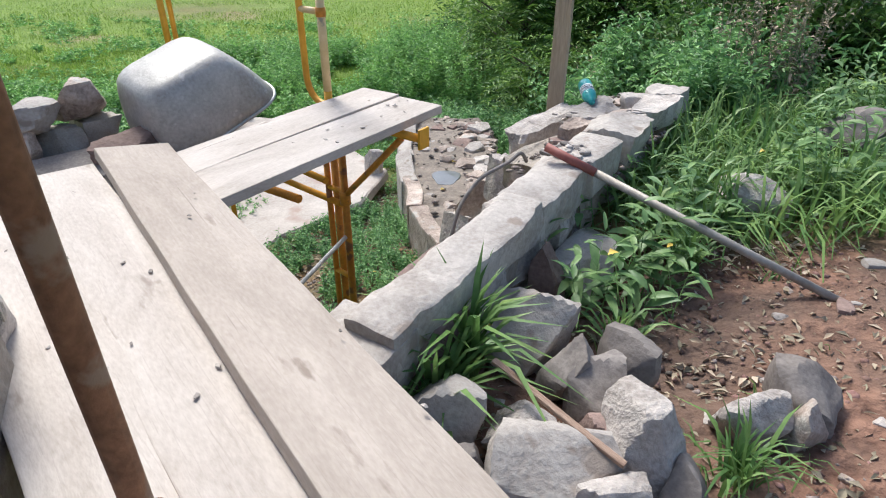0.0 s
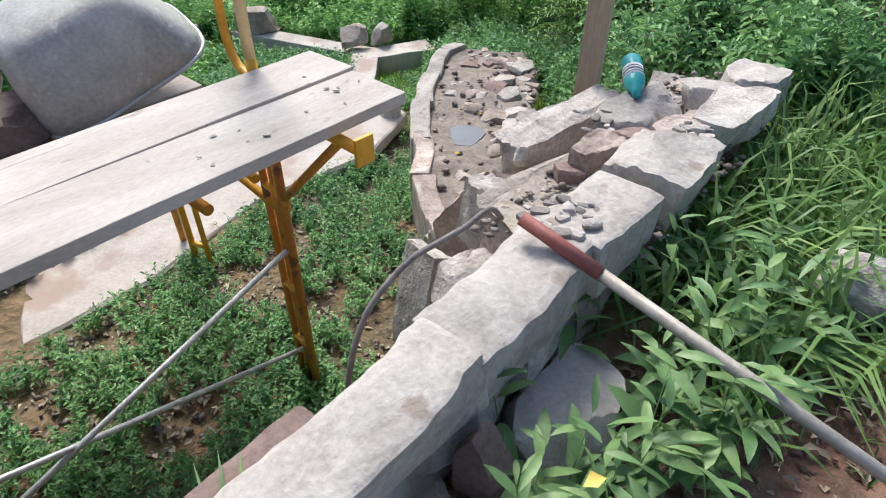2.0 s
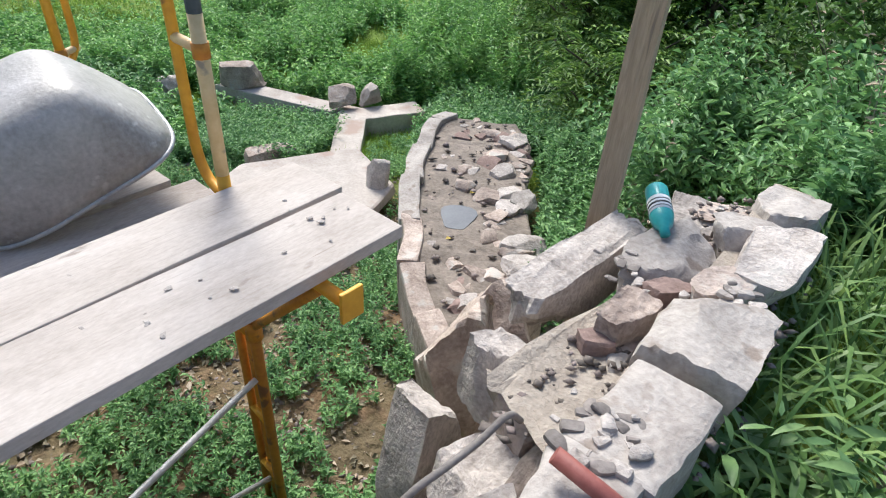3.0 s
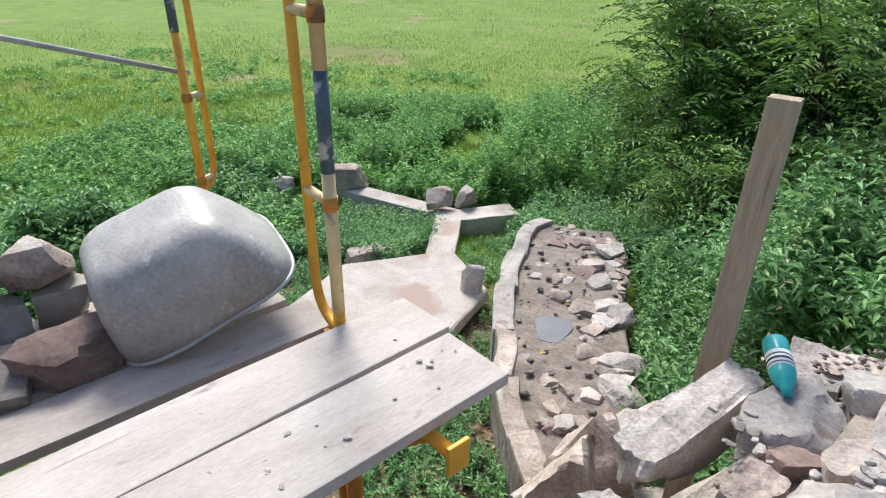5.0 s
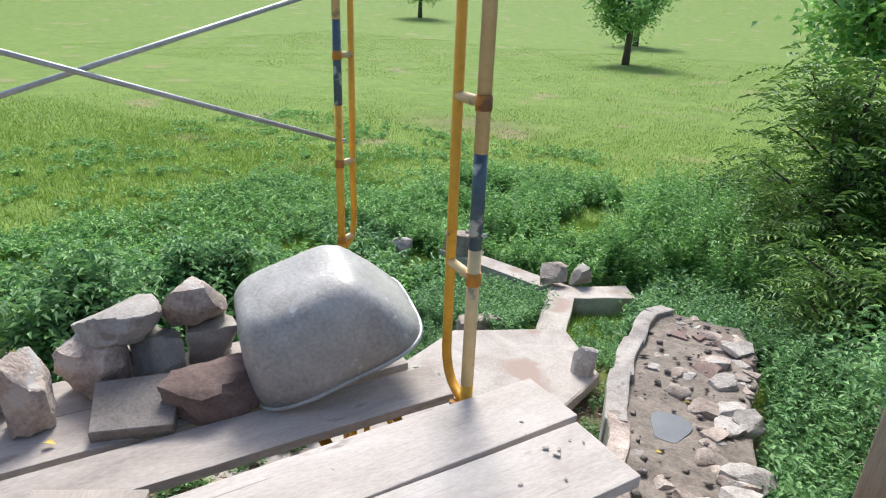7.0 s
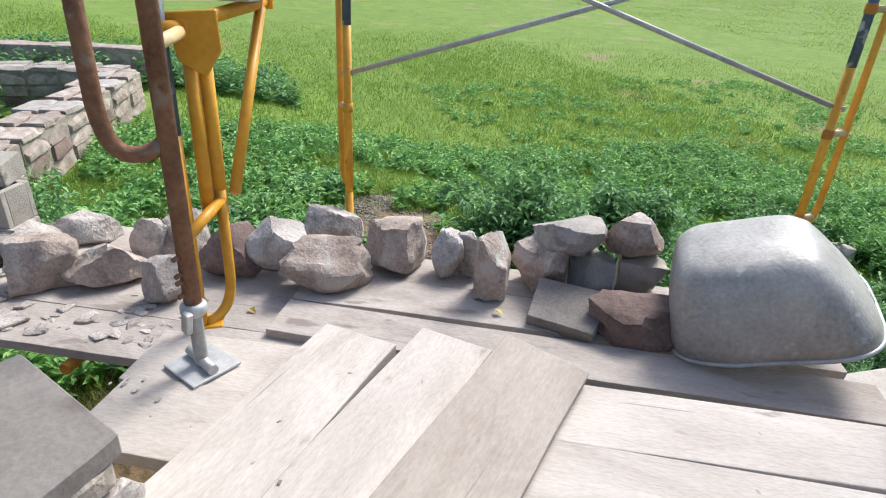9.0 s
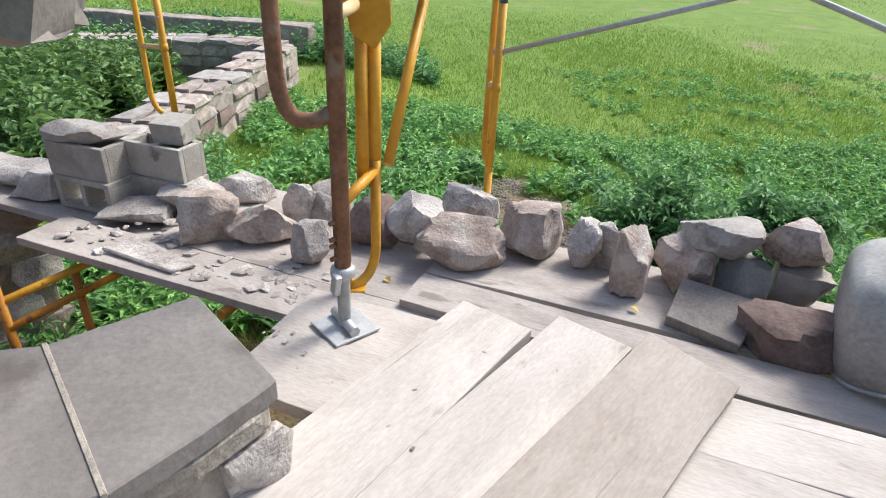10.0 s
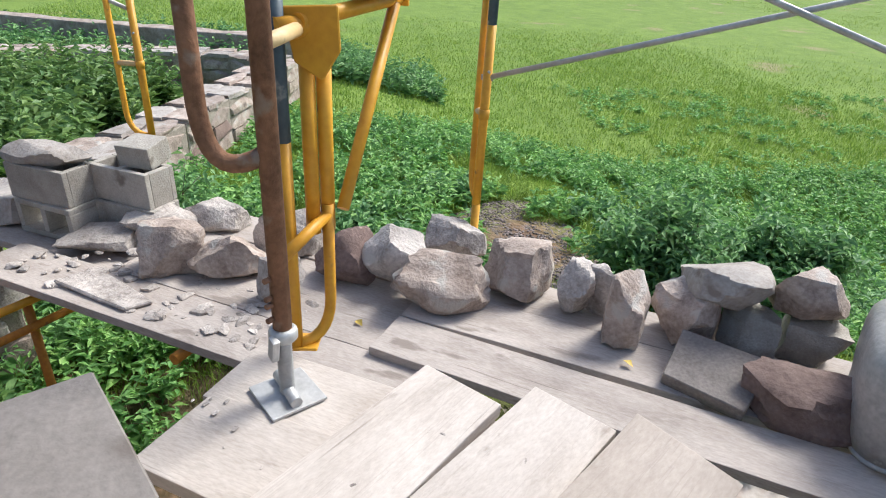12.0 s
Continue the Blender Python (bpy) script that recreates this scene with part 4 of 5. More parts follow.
def cap_bm(length, width, height, seed):
    """A long cap stone with a worn, uneven top and chipped edges, standing on z = 0."""
    bm = box_bm(length, width, height, 0.012, 26, 0.0, seed)
    bmesh.ops.subdivide_edges(bm, edges=[e for e in bm.edges if abs((e.verts[0].co - e.verts[1].co).normalized().y) > 0.9], cuts=4)
    for v in bm.verts:
        q = v.co + Vector((seed * 1.3, 0, 0))
        edge = abs(v.co.y) / (width / 2)
        v.co.y += 0.022 * noise.noise(Vector((q.x * 5, v.co.z * 6, seed))) + 0.010 * noise.noise(Vector((q.x * 19, v.co.z * 14, seed)))
        v.co.z += 0.012 * noise.noise(q * 5) + 0.006 * noise.noise(q * 17) - 0.012 * max(0, edge - 0.6) * (1 + noise.noise(q * 9))
        v.co.z += height / 2
    return bm


for s, r_, l, w, h, z, yaw, seed in ((-0.13, -0.05, 0.34, 0.25, 0.16, -0.205, 61, 1), (0.36, 0.0, 0.86, 0.165, 0.14, -0.138, 60.5, 2), (1.0, 0.0, 0.46, 0.185, 0.15, -0.14, 61.5, 3), (1.36, 0.02, 0.30, 0.20, 0.15, -0.13, 60, 4)):
    x, y = wall_at(s, r_)
    in_wall(part("cap_stone", cap_bm(l, w, h, seed), CAP_STONE, wall, at=pose(x, y, z, 0, -1.5, yaw), smooth=True)).data.set_sharp_from_angle(angle=radians(35))
r = random.Random(8)
for k in range(9):
    for lvl in range(2):
        x, y = wall_at(-0.2 + 0.32 * k + 0.12 * lvl, 0.035)
        in_wall(rock(x, y, -0.27 - 0.2 * lvl, 0.3, 0.12, 0.17, 61, (GREY_STONE, RED_STONE, BROWN_STONE)[r.randrange(3)], "", 520 + 3 * k + lvl, parent=wall, sq=0.75))
for k in range(10):
    for lvl in range(7):
        x, y = wall_at(-0.2 + 0.3 * k + 0.12 * (lvl % 2), -0.13)
        in_wall(rock(x, y, -0.30 - 0.21 * lvl, 0.29, 0.12, 0.2, 61, (GREY_STONE, RED_STONE, BROWN_STONE)[r.randrange(3)], "", 560 + 9 * k + lvl, parent=wall, sq=0.75))
# broad rubble crown of the wall
for x, y, z, sx, sy, sz, yaw, m, seed, tip in (
        (0.57, 3.09, -0.33, 0.66, 0.17, 0.23, 58, GREY_STONE, 601, (0, 0)), (0.83, 3.09, -0.18, 0.38, 0.24, 0.13, 35, CAP_STONE, 602, (4, -4)), (1.10, 3.27, -0.14, 0.22, 0.16, 0.12, 20, CAP_STONE, 603, (0, 0)),
        (1.13, 3.1, -0.14, 0.46, 0.20, 0.14, 58, GREY_STONE, 604, (0, 0)), (0.85, 2.67, -0.13, 0.36, 0.26, 0.17, 62, CAP_STONE, 605, (8, 0)), (0.68, 2.73, -0.16, 0.17, 0.12, 0.15, 60, BROWN_STONE, 606, (0, 0)),
        (0.60, 2.66, -0.15, 0.09, 0.07, 0.08, 20, RED_STONE, 607, (0, 0)), (0.94, 2.90, -0.13, 0.20, 0.14, 0.12, 50, BROWN_STONE, 608, (0, 0)), (0.38, 2.68, -0.42, 0.22, 0.18, 0.24, 35, GREY_STONE, 609, (0, 6)),
        (0.34, 2.36, -0.55, 0.26, 0.2, 0.30, 60, GREY_STONE, 610, (0, 0)), (1.30, 3.5, -0.2, 0.3, 0.22, 0.16, 55, CAP_STONE, 611, (0, 0)), (1.12, 3.55, -0.26, 0.3, 0.22, 0.14, 10, BROWN_STONE, 612, (0, 0)),
        (0.98, 3.5, -0.28, 0.26, 0.2, 0.15, 70, GREY_STONE, 613, (0, 0)), (0.47, 2.50, -0.30, 0.2, 0.14, 0.18, 40, BROWN_STONE, 614, (0, 0)), (0.80, 2.92, -0.15, 0.16, 0.09, 0.09, 15, RED_STONE, 615, (0, 0))):
    in_wall(rock(x, y, z, sx, sy, sz, yaw, m, "", seed, parent=wall, sq=0.88, flat_top=True, rough=0.08, points=4, tilt=tip))
in_wall(rock(0.86, 2.98, -0.78, 1.7, 0.52, 0.70, 58, MORTAR, "", 620, name="mortar_bed", parent=wall, flat_top=True, sq=0.85, rough=0.07))
r = random.Random(21)
for cx, cy, cz, n in ((0.58, 2.285, 0.012, 26), (0.93, 2.83, 0.0, 14), (0.70, 2.98, -0.08, 16)):
    for i in range(n):
        k = r.uniform(0.012, 0.035)
        rock(cx + r.gauss(0, 0.05), cy + r.gauss(0, 0.045), cz + r.uniform(-0.01, 0.01), k * 1.6, k, k * 0.5, r.uniform(0, 360), (GREY_STONE, DARK_STONE)[r.random() < 0.4], "small stone chip lying on the wall top", 640 + i, name="stone_chip", group="stone chips", points=7, rough=0.02)

# ---- lower curved wall filled with mud ----
curve_wall = empty("wall_curved", pose(0, 0, 0), "", "")
tagged(curve_wall, "low curved retaining wall filled with muddy rubble", "wall", kind="structure")
inner = [(0.20, 3.72), (-0.10, 4.12), (-0.30, 4.62), (-0.43, 5.15), (-0.55, 5.75), (-0.60, 6.35), (-0.57, 6.95), (-0.45, 7.15)]
outer = [(0.95, 3.9), (0.66, 4.4), (0.52, 4.9), (0.45, 5.4), (0.40, 5.9), (0.38, 6.4), (0.36, 6.85), (0.2, 7.2)]
part("mud_fill", slab_bm([*inner, *outer[::-1]], 0.9, 0.02, 0.05), MUD, curve_wall, at=pose(0, 0, -1.44))
for (xa, ya), (xb, yb) in zip(inner, inner[1:]):
    l = math.hypot(xb - xa, yb - ya)
    yaw = math.degrees(math.atan2(yb - ya, xb - xa))
    part("coping", box_bm(l * 1.03, 0.16, 0.95, 0.02, 7, 0.045, xa * 9), CAP_STONE if (xa + 1) % 0.3 > 0.1 else BROWN_STONE, curve_wall, at=pose((xa + xb) / 2, (ya + yb) / 2, -1.87, 0, 0, yaw))
r = random.Random(31)
for i in range(130):
    k = r.randrange(7)
    t, w = r.random(), r.random() ** 0.8
    xi, yi = inner[k][0] + (inner[k + 1][0] - inner[k][0]) * t, inner[k][1] + (inner[k + 1][1] - inner[k][1]) * t
    xo, yo = outer[k][0] + (outer[k + 1][0] - outer[k][0]) * t, outer[k][1] + (outer[k + 1][1] - outer[k][1]) * t
    x, y = xi + (xo - xi) * (0.15 + 0.85 * w), yi + (yo - yi) * (0.15 + 0.85 * w)
    if math.hypot(x + 0.08, y - 5.3) < 0.25:
        continue
    q = r.uniform(0.05, 0.28) * (0.4 + 0.6 * w)
    rock(x, y, -1.48, q * 1.3, q, q * 0.5, r.uniform(0, 360), (GREY_STONE, BROWN_STONE, GREY_STONE, BROWN_STONE, RED_STONE)[r.randrange(5)], "rubble stone set in mud", 700 + i, group="rubble in mud", points=10)
puddle = part("puddle", slab_bm([(0.13 * math.cos(a) * (1 + 0.2 * math.sin(3 * a)), 0.2 * math.sin(a) * (1 + 0.15 * math.cos(2 * a))) for a in (i * math.pi / 10 for i in range(20))], 0.01, 0.001, 0), WATER, at=pose(-0.09, 5.28, -1.43))
tagged(puddle, "small shallow puddle on muddy rubble", "puddle")
for i, (x, y, z, a, b, c, yaw) in enumerate(((0.34, 3.55, -1.25, 0.45, 0.4, 0.6, 30), (0.45, 3.95, -1.35, 0.35, 0.3, 0.4, 60), (0.22, 3.2, -1.1, 0.4, 0.35, 0.6, 10), (0.15, 2.75, -1.0, 0.35, 0.3, 0.5, 50), (0.55, 4.3, -1.45, 0.3, 0.25, 0.3, 0))):
    rock(x, y, z, a, b, c, yaw, (BROWN_STONE, GREY_STONE)[i % 2], "large rough stone below the wall crown", 800 + i, group="rubble in mud", sq=0.75)

# ---- concrete well beyond ----
well = empty("wall_well", pose(0, 0, 0), "", "")
tagged(well, "low concrete walls of an old basin", "wall", kind="structure")
for x0, y0, x1, y1, w, top in ((-1.55, 6.9, -1.85, 8.25, 0.34, -2.02), (-1.95, 8.15, -1.1, 8.75, 0.36, -2.02), (-1.85, 8.4, -3.9, 8.85, 0.3, -2.05), (-1.6, 6.95, -3.3, 6.2, 0.34, -2.02)):
    l = math.hypot(x1 - x0, y1 - y0)
    part("concrete_wall", box_bm(l, w, 0.5, 0.015, 4, 0.012, x0), CONCRETE, well, at=pose((x0 + x1) / 2, (y0 + y1) / 2, top - 0.25 - 0.004 * abs(x1), 0, 0, math.degrees(math.atan2(y1 - y0, x1 - x0))))
for x, y, z, a, b, c, yaw, m, l in ((-2.05, 8.45, -2.03, 0.36, 0.3, 0.28, 20, BROWN_STONE, "reddish block on the basin wall"), (-1.75, 8.65, -2.03, 0.36, 0.28, 0.24, 60, CAP_STONE, "pale stone on the basin wall"), (-3.55, 8.8, -2.06, 0.6, 0.35, 0.3, 30, BROWN_STONE, "brown stone on the far basin wall"), (-2.15, 6.6, -2.03, 0.62, 0.26, 0.28, 35, BROWN_STONE, "long brown stone on the basin edge"), (-4.6, 8.6, -2.25, 0.4, 0.3, 0.25, 0, GREY_STONE, "stone half hidden in weeds"), (-0.95, 6.15, -1.95, 0.22, 0.22, 0.45, 20, GREY_STONE, "squat stone beside the curved wall")):
    rock(x, y, z, a, b, c, yaw, m, l, int(x * 100), group="stones on the basin", sq=0.75)
pad = part("concrete_pad", slab_bm([(-0.95, 5.35), (-0.8, 6.2), (-1.35, 6.85), (-2.3, 6.2), (-2.5, 4.7), (-2.75, 3.45), (-2.3, 2.85), (-1.88, 3.55), (-1.55, 4.6)], 0.12, 0.02, 0.02), CONCRETE, at=pose(0, 0, -1.76))
tagged(pad, "cracked pale concrete pad on the pit floor", "concrete pad", kind="structure")

# ---- wooden post, bottle, pipe, hose, stick ----
post = part("wooden_post", box_bm(0.95 + 1.0, 0.088, 0.06, 0.004, 10, 0.004, 2), POST_WOOD)
post.matrix_basis = pose(0.66, 3.46, 0.755 - 0.975, 0, 0, -20) @ pose(0, 0, 0, 0, -90, 90)
tagged(post, "weathered square wooden post set upright behind the wall", "post")
bottle = empty("spray_bottle", pose(0.80, 3.36, 0.005, 100, 0, 4), "teal plastic bottle leaning on the wall stones", "bottle")
prof = ((0, 0.0), (0.002, 0.034), (0.01, 0.038), (0.05, 0.038), (0.15, 0.038), (0.18, 0.03), (0.20, 0.016), (0.225, 0.016), (0.228, 0.0001))
part("bottle_body", tube_bm([(0, 0, h) for h, _ in prof], [max(q, 0.0005) for _, q in prof], 18), TEAL, bottle)
part("label", tube_bm([(0, 0, 0.07), (0, 0, 0.135)], 0.0388, 18), WHITE, bottle, "white label with dark print")
for i, (h, w_) in enumerate(((0.088, 0.005), (0.105, 0.009), (0.122, 0.004))):
    part("print_bar", tube_bm([(0, 0, h - w_ / 2), (0, 0, h + w_ / 2)], 0.0392, 18), BLACK, bottle)
pipe = empty("steel_pipe", pose(0.481, 2.164, 0.072), "long pipe with red end leaning on the wall", "pipe")
pd = Vector((1.11, -0.447, -0.417))
part("red_end", tube_bm([(0, 0, 0), pd * 0.17], 0.0175), PIPE_RED, pipe, "faded red end")
part("pipe_shaft", tube_bm([pd * 0.17, pd * 1.12], 0.0155), PIPE_GREY, pipe)
hose_pts = [(0.425, 2.335, -0.06), (0.395, 2.30, -0.01), (0.345, 2.235, -0.025), (0.288, 2.163, -0.03), (0.24, 2.11, -0.04), (0.195, 2.05, -0.07), (0.15, 1.98, -0.13), (0.125, 1.91, -0.24), (0.115, 1.87, -0.42)]
dense = []
for i in range(len(hose_pts) - 1):
    p0, p1, p2, p3 = (Vector(hose_pts[max(0, min(len(hose_pts) - 1, i + k))]) for k in (-1, 0, 1, 2))
    dense += [0.5 * (2 * p1 + (p2 - p0) * t + (2 * p0 - 5 * p1 + 4 * p2 - p3) * t * t + (3 * p1 - p0 - 3 * p2 + p3) * t ** 3) for t in (q / 6 for q in range(6))]
tagged(part("hose", tube_bm(dense, 0.008, 10), HOSE), "grey-brown rubber hose looped over the wall", "hose")
stick = part("wooden_stick", box_bm(0.40, 0.017, 0.014, 0.003, 6, 0.006, 4), STICK_WOOD, at=pose(0.43, 1.0, -0.165, 8, 9, -42))
tagged(stick, "splintered reddish wooden stick among stones", "stick")

# ---- stones on the earth ----
BY = "loose stones on the earth"
for x, y, z, sx, sy, sz, yaw, m, label, seed, tilt in (
        (0.375, 1.43, -0.37, 0.32, 0.27, 0.245, 28, CAP_STONE, "big pale block with broken face beside the wall", 901, (-6, 4)),
        (0.13, 1.03, -0.34, 0.24, 0.17, 0.21, -18, CAP_STONE, "pale angular stone on the earth", 902, (0, 6)),
        (0.42, 0.88, -0.36, 0.32, 0.18, 0.19, -8, CAP_STONE, "pale long stone in the rubble", 903, (0, 0)),
        (0.36, 1.02, -0.36, 0.19, 0.14, 0.16, -15, G, "grey stone half under a stick", 904, (0, 0)),
        (0.51, 1.25, -0.36, 0.17, 0.15, 0.23, 30, DARK_STONE, "dark grey angular stone on earth", 905, (0, 0)),
        (0.58, 1.16, -0.36, 0.18, 0.14, 0.2, 30, D, "dark stone in the rubble", 906, (0, 0)),
        (0.67, 1.29, -0.36, 0.2, 0.13, 0.2, -40, D, "dark wedge-shaped stone on earth", 907, (0, 0)),
        (0.69, 0.97, -0.36, 0.23, 0.2, 0.26, 70, G, "grey upright slab stone on earth", 908, (-20, 0)),
        (0.74, 0.89, -0.38, 0.15, 0.13, 0.17, 20, D, "dark stone under a slab", 909, (0, 0)),
        (0.97, 1.11, -0.36, 0.2, 0.13, 0.16, -10, G, "grey stone by a grass tuft", 910, (0, 0)),
        (1.11, 1.11, -0.36, 0.12, 0.1, 0.15, 40, B, "small brown stone on red earth", 911, (0, 0)),
        (1.15, 1.21, -0.36, 0.2, 0.17, 0.17, -20, D, "dark flat stone on red earth", 912, (0, 0)),
        (0.54, 1.03, -0.36, 0.1, 0.09, 0.15, 0, R_, "small reddish stone in the rubble", 913, (0, 0)),
        (0.05, 0.92, -0.36, 0.13, 0.12, 0.16, 0, G, "small grey stone beside the planks", 914, (0, 0)),
        (0.22, 0.90, -0.36, 0.12, 0.1, 0.15, 25, D, "small dark stone in the rubble", 915, (0, 0)),
        (0.56, 0.80, -0.36, 0.2, 0.12, 0.16, 10, G, "grey stone edge in the rubble", 916, (0, 0)),
        (0.47, 1.72, -0.34, 0.13, 0.12, 0.24, 30, R_, "dark reddish upright stone by the wall", 917, (0, 0)),
        (0.64, 1.93, -0.36, 0.36, 0.25, 0.12, 50, CAP_STONE, "flat grey stone under leaves", 918, (0, 0)),
        (1.45, 2.45, -0.3, 0.3, 0.25, 0.16, 10, G, "grey stone half hidden in grass", 919, (0, 0)),
        (2.3, 3.2, -0.3, 0.5, 0.3, 0.25, 0, D, "dark stone at the grass edge", 920, (0, 0))):
    rock(x, y, z, sx, sy, sz, yaw, m, label, seed, tilt=tilt, group=BY, rough=0.05, points=12, sq=0.65)
r = random.Random(77)
for i in range(75):
    x, y = r.uniform(0.15, 2.2), r.uniform(0.55, 2.0)
    s, q = wall_frame(x, y)
    if q < 0.15:
        continue
    k = r.choice((0.012, 0.016, 0.02, 0.025, 0.035, 0.05)) * r.uniform(0.7, 1.3)
    z = float(ground_z(x, y))
    rock(x, y, z - 0.01, k * 1.5, k, k * 0.6, r.uniform(0, 360), (GREY_STONE, RED_STONE, BROWN_STONE, CAP_STONE)[r.randrange(4)], "small stone chip on the red earth", 950 + i, name="stone_chip", group="chips on the earth", points=8, rough=0.03)

# ---- pond wall on the lawn ----
pond = empty("wall_pond", pose(0, 0, 0), "", "")
tagged(pond, "low brown stone pond wall with paved top", "wall", kind="structure")
line = [(-5.9, -1.4), (-7.3, -1.0), (-8.5, -0.76), (-9.9, -0.4), (-11.3, -0.1), (-11.75, -1.0), (-11.8, -2.0), (-11.65, -3.2), (-11.4, -4.6), (-10.8, -6.2)]
r = random.Random(9)
for (xa, ya), (xb, yb) in zip(line, line[1:]):
    l, yaw = math.hypot(xb - xa, yb - ya), math.degrees(math.atan2(yb - ya, xb - xa))
    part("wall_body", box_bm(l, 0.58, 0.75, 0.02), MORTAR, pond, at=pose((xa + xb) / 2, (ya + yb) / 2, -1.33, 0, 0, yaw))
    n = max(2, int(l / 0.52))
    for k in range(n):
        t = (k + 0.5) / n
        x, y = xa + (xb - xa) * t, ya + (yb - ya) * t
        nx, ny_ = -(yb - ya) / l, (xb - xa) / l
        for side in (-0.155, 0.165):
            rock(x + nx * side, y + ny_ * side, -0.98, l / n * r.uniform(0.94, 1.02), 0.33, 0.07, yaw + r.uniform(-4, 4), (BROWN_STONE, CAP_STONE)[r.random() < 0.25], "", 1200 + k, name="capping", parent=pond, flat_top=True, points=2, sq=0.96, rough=0.05)
        for side in (-0.28, 0.28):
            for lvl in range(3):
                rock(x + nx * side, y + ny_ * side, -1.18 - 0.19 * lvl, l / n * 0.96, 0.1, 0.18, yaw, RED_STONE if r.random() < 0.25 else BROWN_STONE, "", 1300 + k + lvl, parent=pond, points=8, sq=0.8, rough=0.02)
far_ledge = part("wall_ledge", box_bm(9, 0.5, 0.5, 0.03, 20, 0.04), BROWN_STONE, at=pose(-14.3, -4.0, -1.1, 0, 0, 75))
tagged(far_ledge, "far low stone ledge behind the pond", "wall", kind="structure")
bowl = empty("yellow_bowl", pose(-5.6, 0.75, -1.52), "small yellow plastic bowl in the weeds", "bowl")
part("bowl_shell", tube_bm([(0, 0, 0), (0, 0, 0.09), (0, 0, 0.1), (0, 0, 0.09), (0, 0, 0.03)], [0.09, 0.16, 0.165, 0.145, 0.08], 20), YELLOW_PLASTIC, bowl)
part("leaf_litter", tube_bm([(0, 0, 0.05), (0, 0, 0.07)], [0.1, 0.11], 12), DRY, bowl)


# ---- plants ----
def grass_patch(name, n, x0, x1, y0, y1, length, width, mat, keep, label, arch=0.5, blades=blade_arrays):
    x, y = rng.uniform(x0, x1, n), rng.uniform(y0, y1, n)
    ok = keep(x, y)
    x, y = x[ok], y[ok]
    p = np.stack([x, y, ground_z(x, y) - 0.015], 1)
    k = len(p)
    v, f = blades(p, around(k), rng.uniform(0.5, 1.2, k) * length, rng.uniform(0.7, 1.3, k) * width, rng.uniform(0.1, 1.0, k) * arch * 2)
    tagged(raw(name, v, f, mat), label, "grass", kind="stuff")


def weeds(name, n, x0, x1, y0, y1, height, leaf, mat, keep, label, per=16, slim=None):
    """Upright leafy weeds: leaves in whorls up thin stems."""
    x, y = rng.uniform(x0, x1, n), rng.uniform(y0, y1, n)
    ok = keep(x, y)
    x, y = x[ok], y[ok]
    k = len(x)
    z = ground_z(x, y)
    h = rng.uniform(0.4, 1.15, k) * height
    lean = rng.normal(0, 0.16, (k, 2))
    t = (np.tile(np.arange(per), k) + rng.uniform(0, 1, k * per)) / per
    idx = np.repeat(np.arange(k), per)
    hh = h[idx] * (0.12 + 0.88 * t)
    p = np.stack([x[idx] + lean[idx, 0] * hh, y[idx] + lean[idx, 1] * hh, z[idx] + hh], 1)
    d = around(k * per, 0.45)
    size = leaf * rng.uniform(0.6, 1.25, k * per) * (1.15 - 0.55 * t)
    chunks = [lance_arrays(p, d, size * 1.1, size * slim) if slim else leaf_arrays(p, d, size, size * rng.uniform(0.3, 0.5, k * per))]
    base = np.stack([x, y, z - 0.02], 1)
    tip = np.stack([x + lean[:, 0] * h, y + lean[:, 1] * h, z + h], 1)
    w = np.array([0.0035, 0, 0])
    sv = np.stack([base - w, base + w, tip], 1).reshape(-1, 3)
    sf = np.arange(k)[:, None] * 3 + [[0, 1, 2]]
    v, f = joined(chunks + [(sv, sf)])
    tagged(raw(name, v, f, mat), label, "weeds", kind="stuff")


LATTICE = rng.uniform(-1, 1, (64, 64))


def soft_noise(x, y):
    """Smooth random values over the plan, -1 to 1."""
    xi, yi = np.floor(x).astype(int), np.floor(y).astype(int)
    u, v = smooth_step(x - xi, 0, 1), smooth_step(y - yi, 0, 1)
    a, b = LATTICE[xi % 64, yi % 64], LATTICE[(xi + 1) % 64, yi % 64]
    c, d = LATTICE[xi % 64, (yi + 1) % 64], LATTICE[(xi + 1) % 64, (yi + 1) % 64]
    return (a * (1 - u) + b * u) * (1 - v) + (c * (1 - u) + d * u) * v


def patchy(x, y, f=0.8, level=0.0, seed=0.0):
    n = soft_noise(f * 1.6 * x + 7.3 * seed, f * 1.6 * y + 3.1 * seed) + 0.6 * soft_noise(f * 4.1 * x + seed, f * 4.1 * y - seed)
    return n > level * 0.8


def off_bank(x, y):
    return wall_frame(x, y)[1] < -0.15


def clear_pit(x, y):
    s, r_ = wall_frame(x, y)
    pad_band = (np.abs(x - (-1.55 - 0.4 * (5.2 - y))) < 0.36) & (y > 2.7) & (y < 6.5)
    on_wall = (x > -0.12 - 0.33 * np.clip(y - 4.1, 0, 1.5)) & (x < 0.75) & (y > 3.7) & (y < 7.2)
    basin = (np.abs(x + 1.7) < 0.3) & (y > 6.8) & (y < 8.9)
    under = (-0.869 * x + 0.494 * y > 4.3) | (y > 1.0)
    return (r_ < -0.25) & ~pad_band & ~on_wall & ~basin & under


def lawn_keep(x, y):
    return ((x < -3.3) | (y > 6.6)) & (wall_frame(x, y)[1] < 0.3) & ~((x < -5.4) & (x > -12.3) & (np.abs(y + 1.4 + 0.24 * (x + 5.9)) < 0.42))


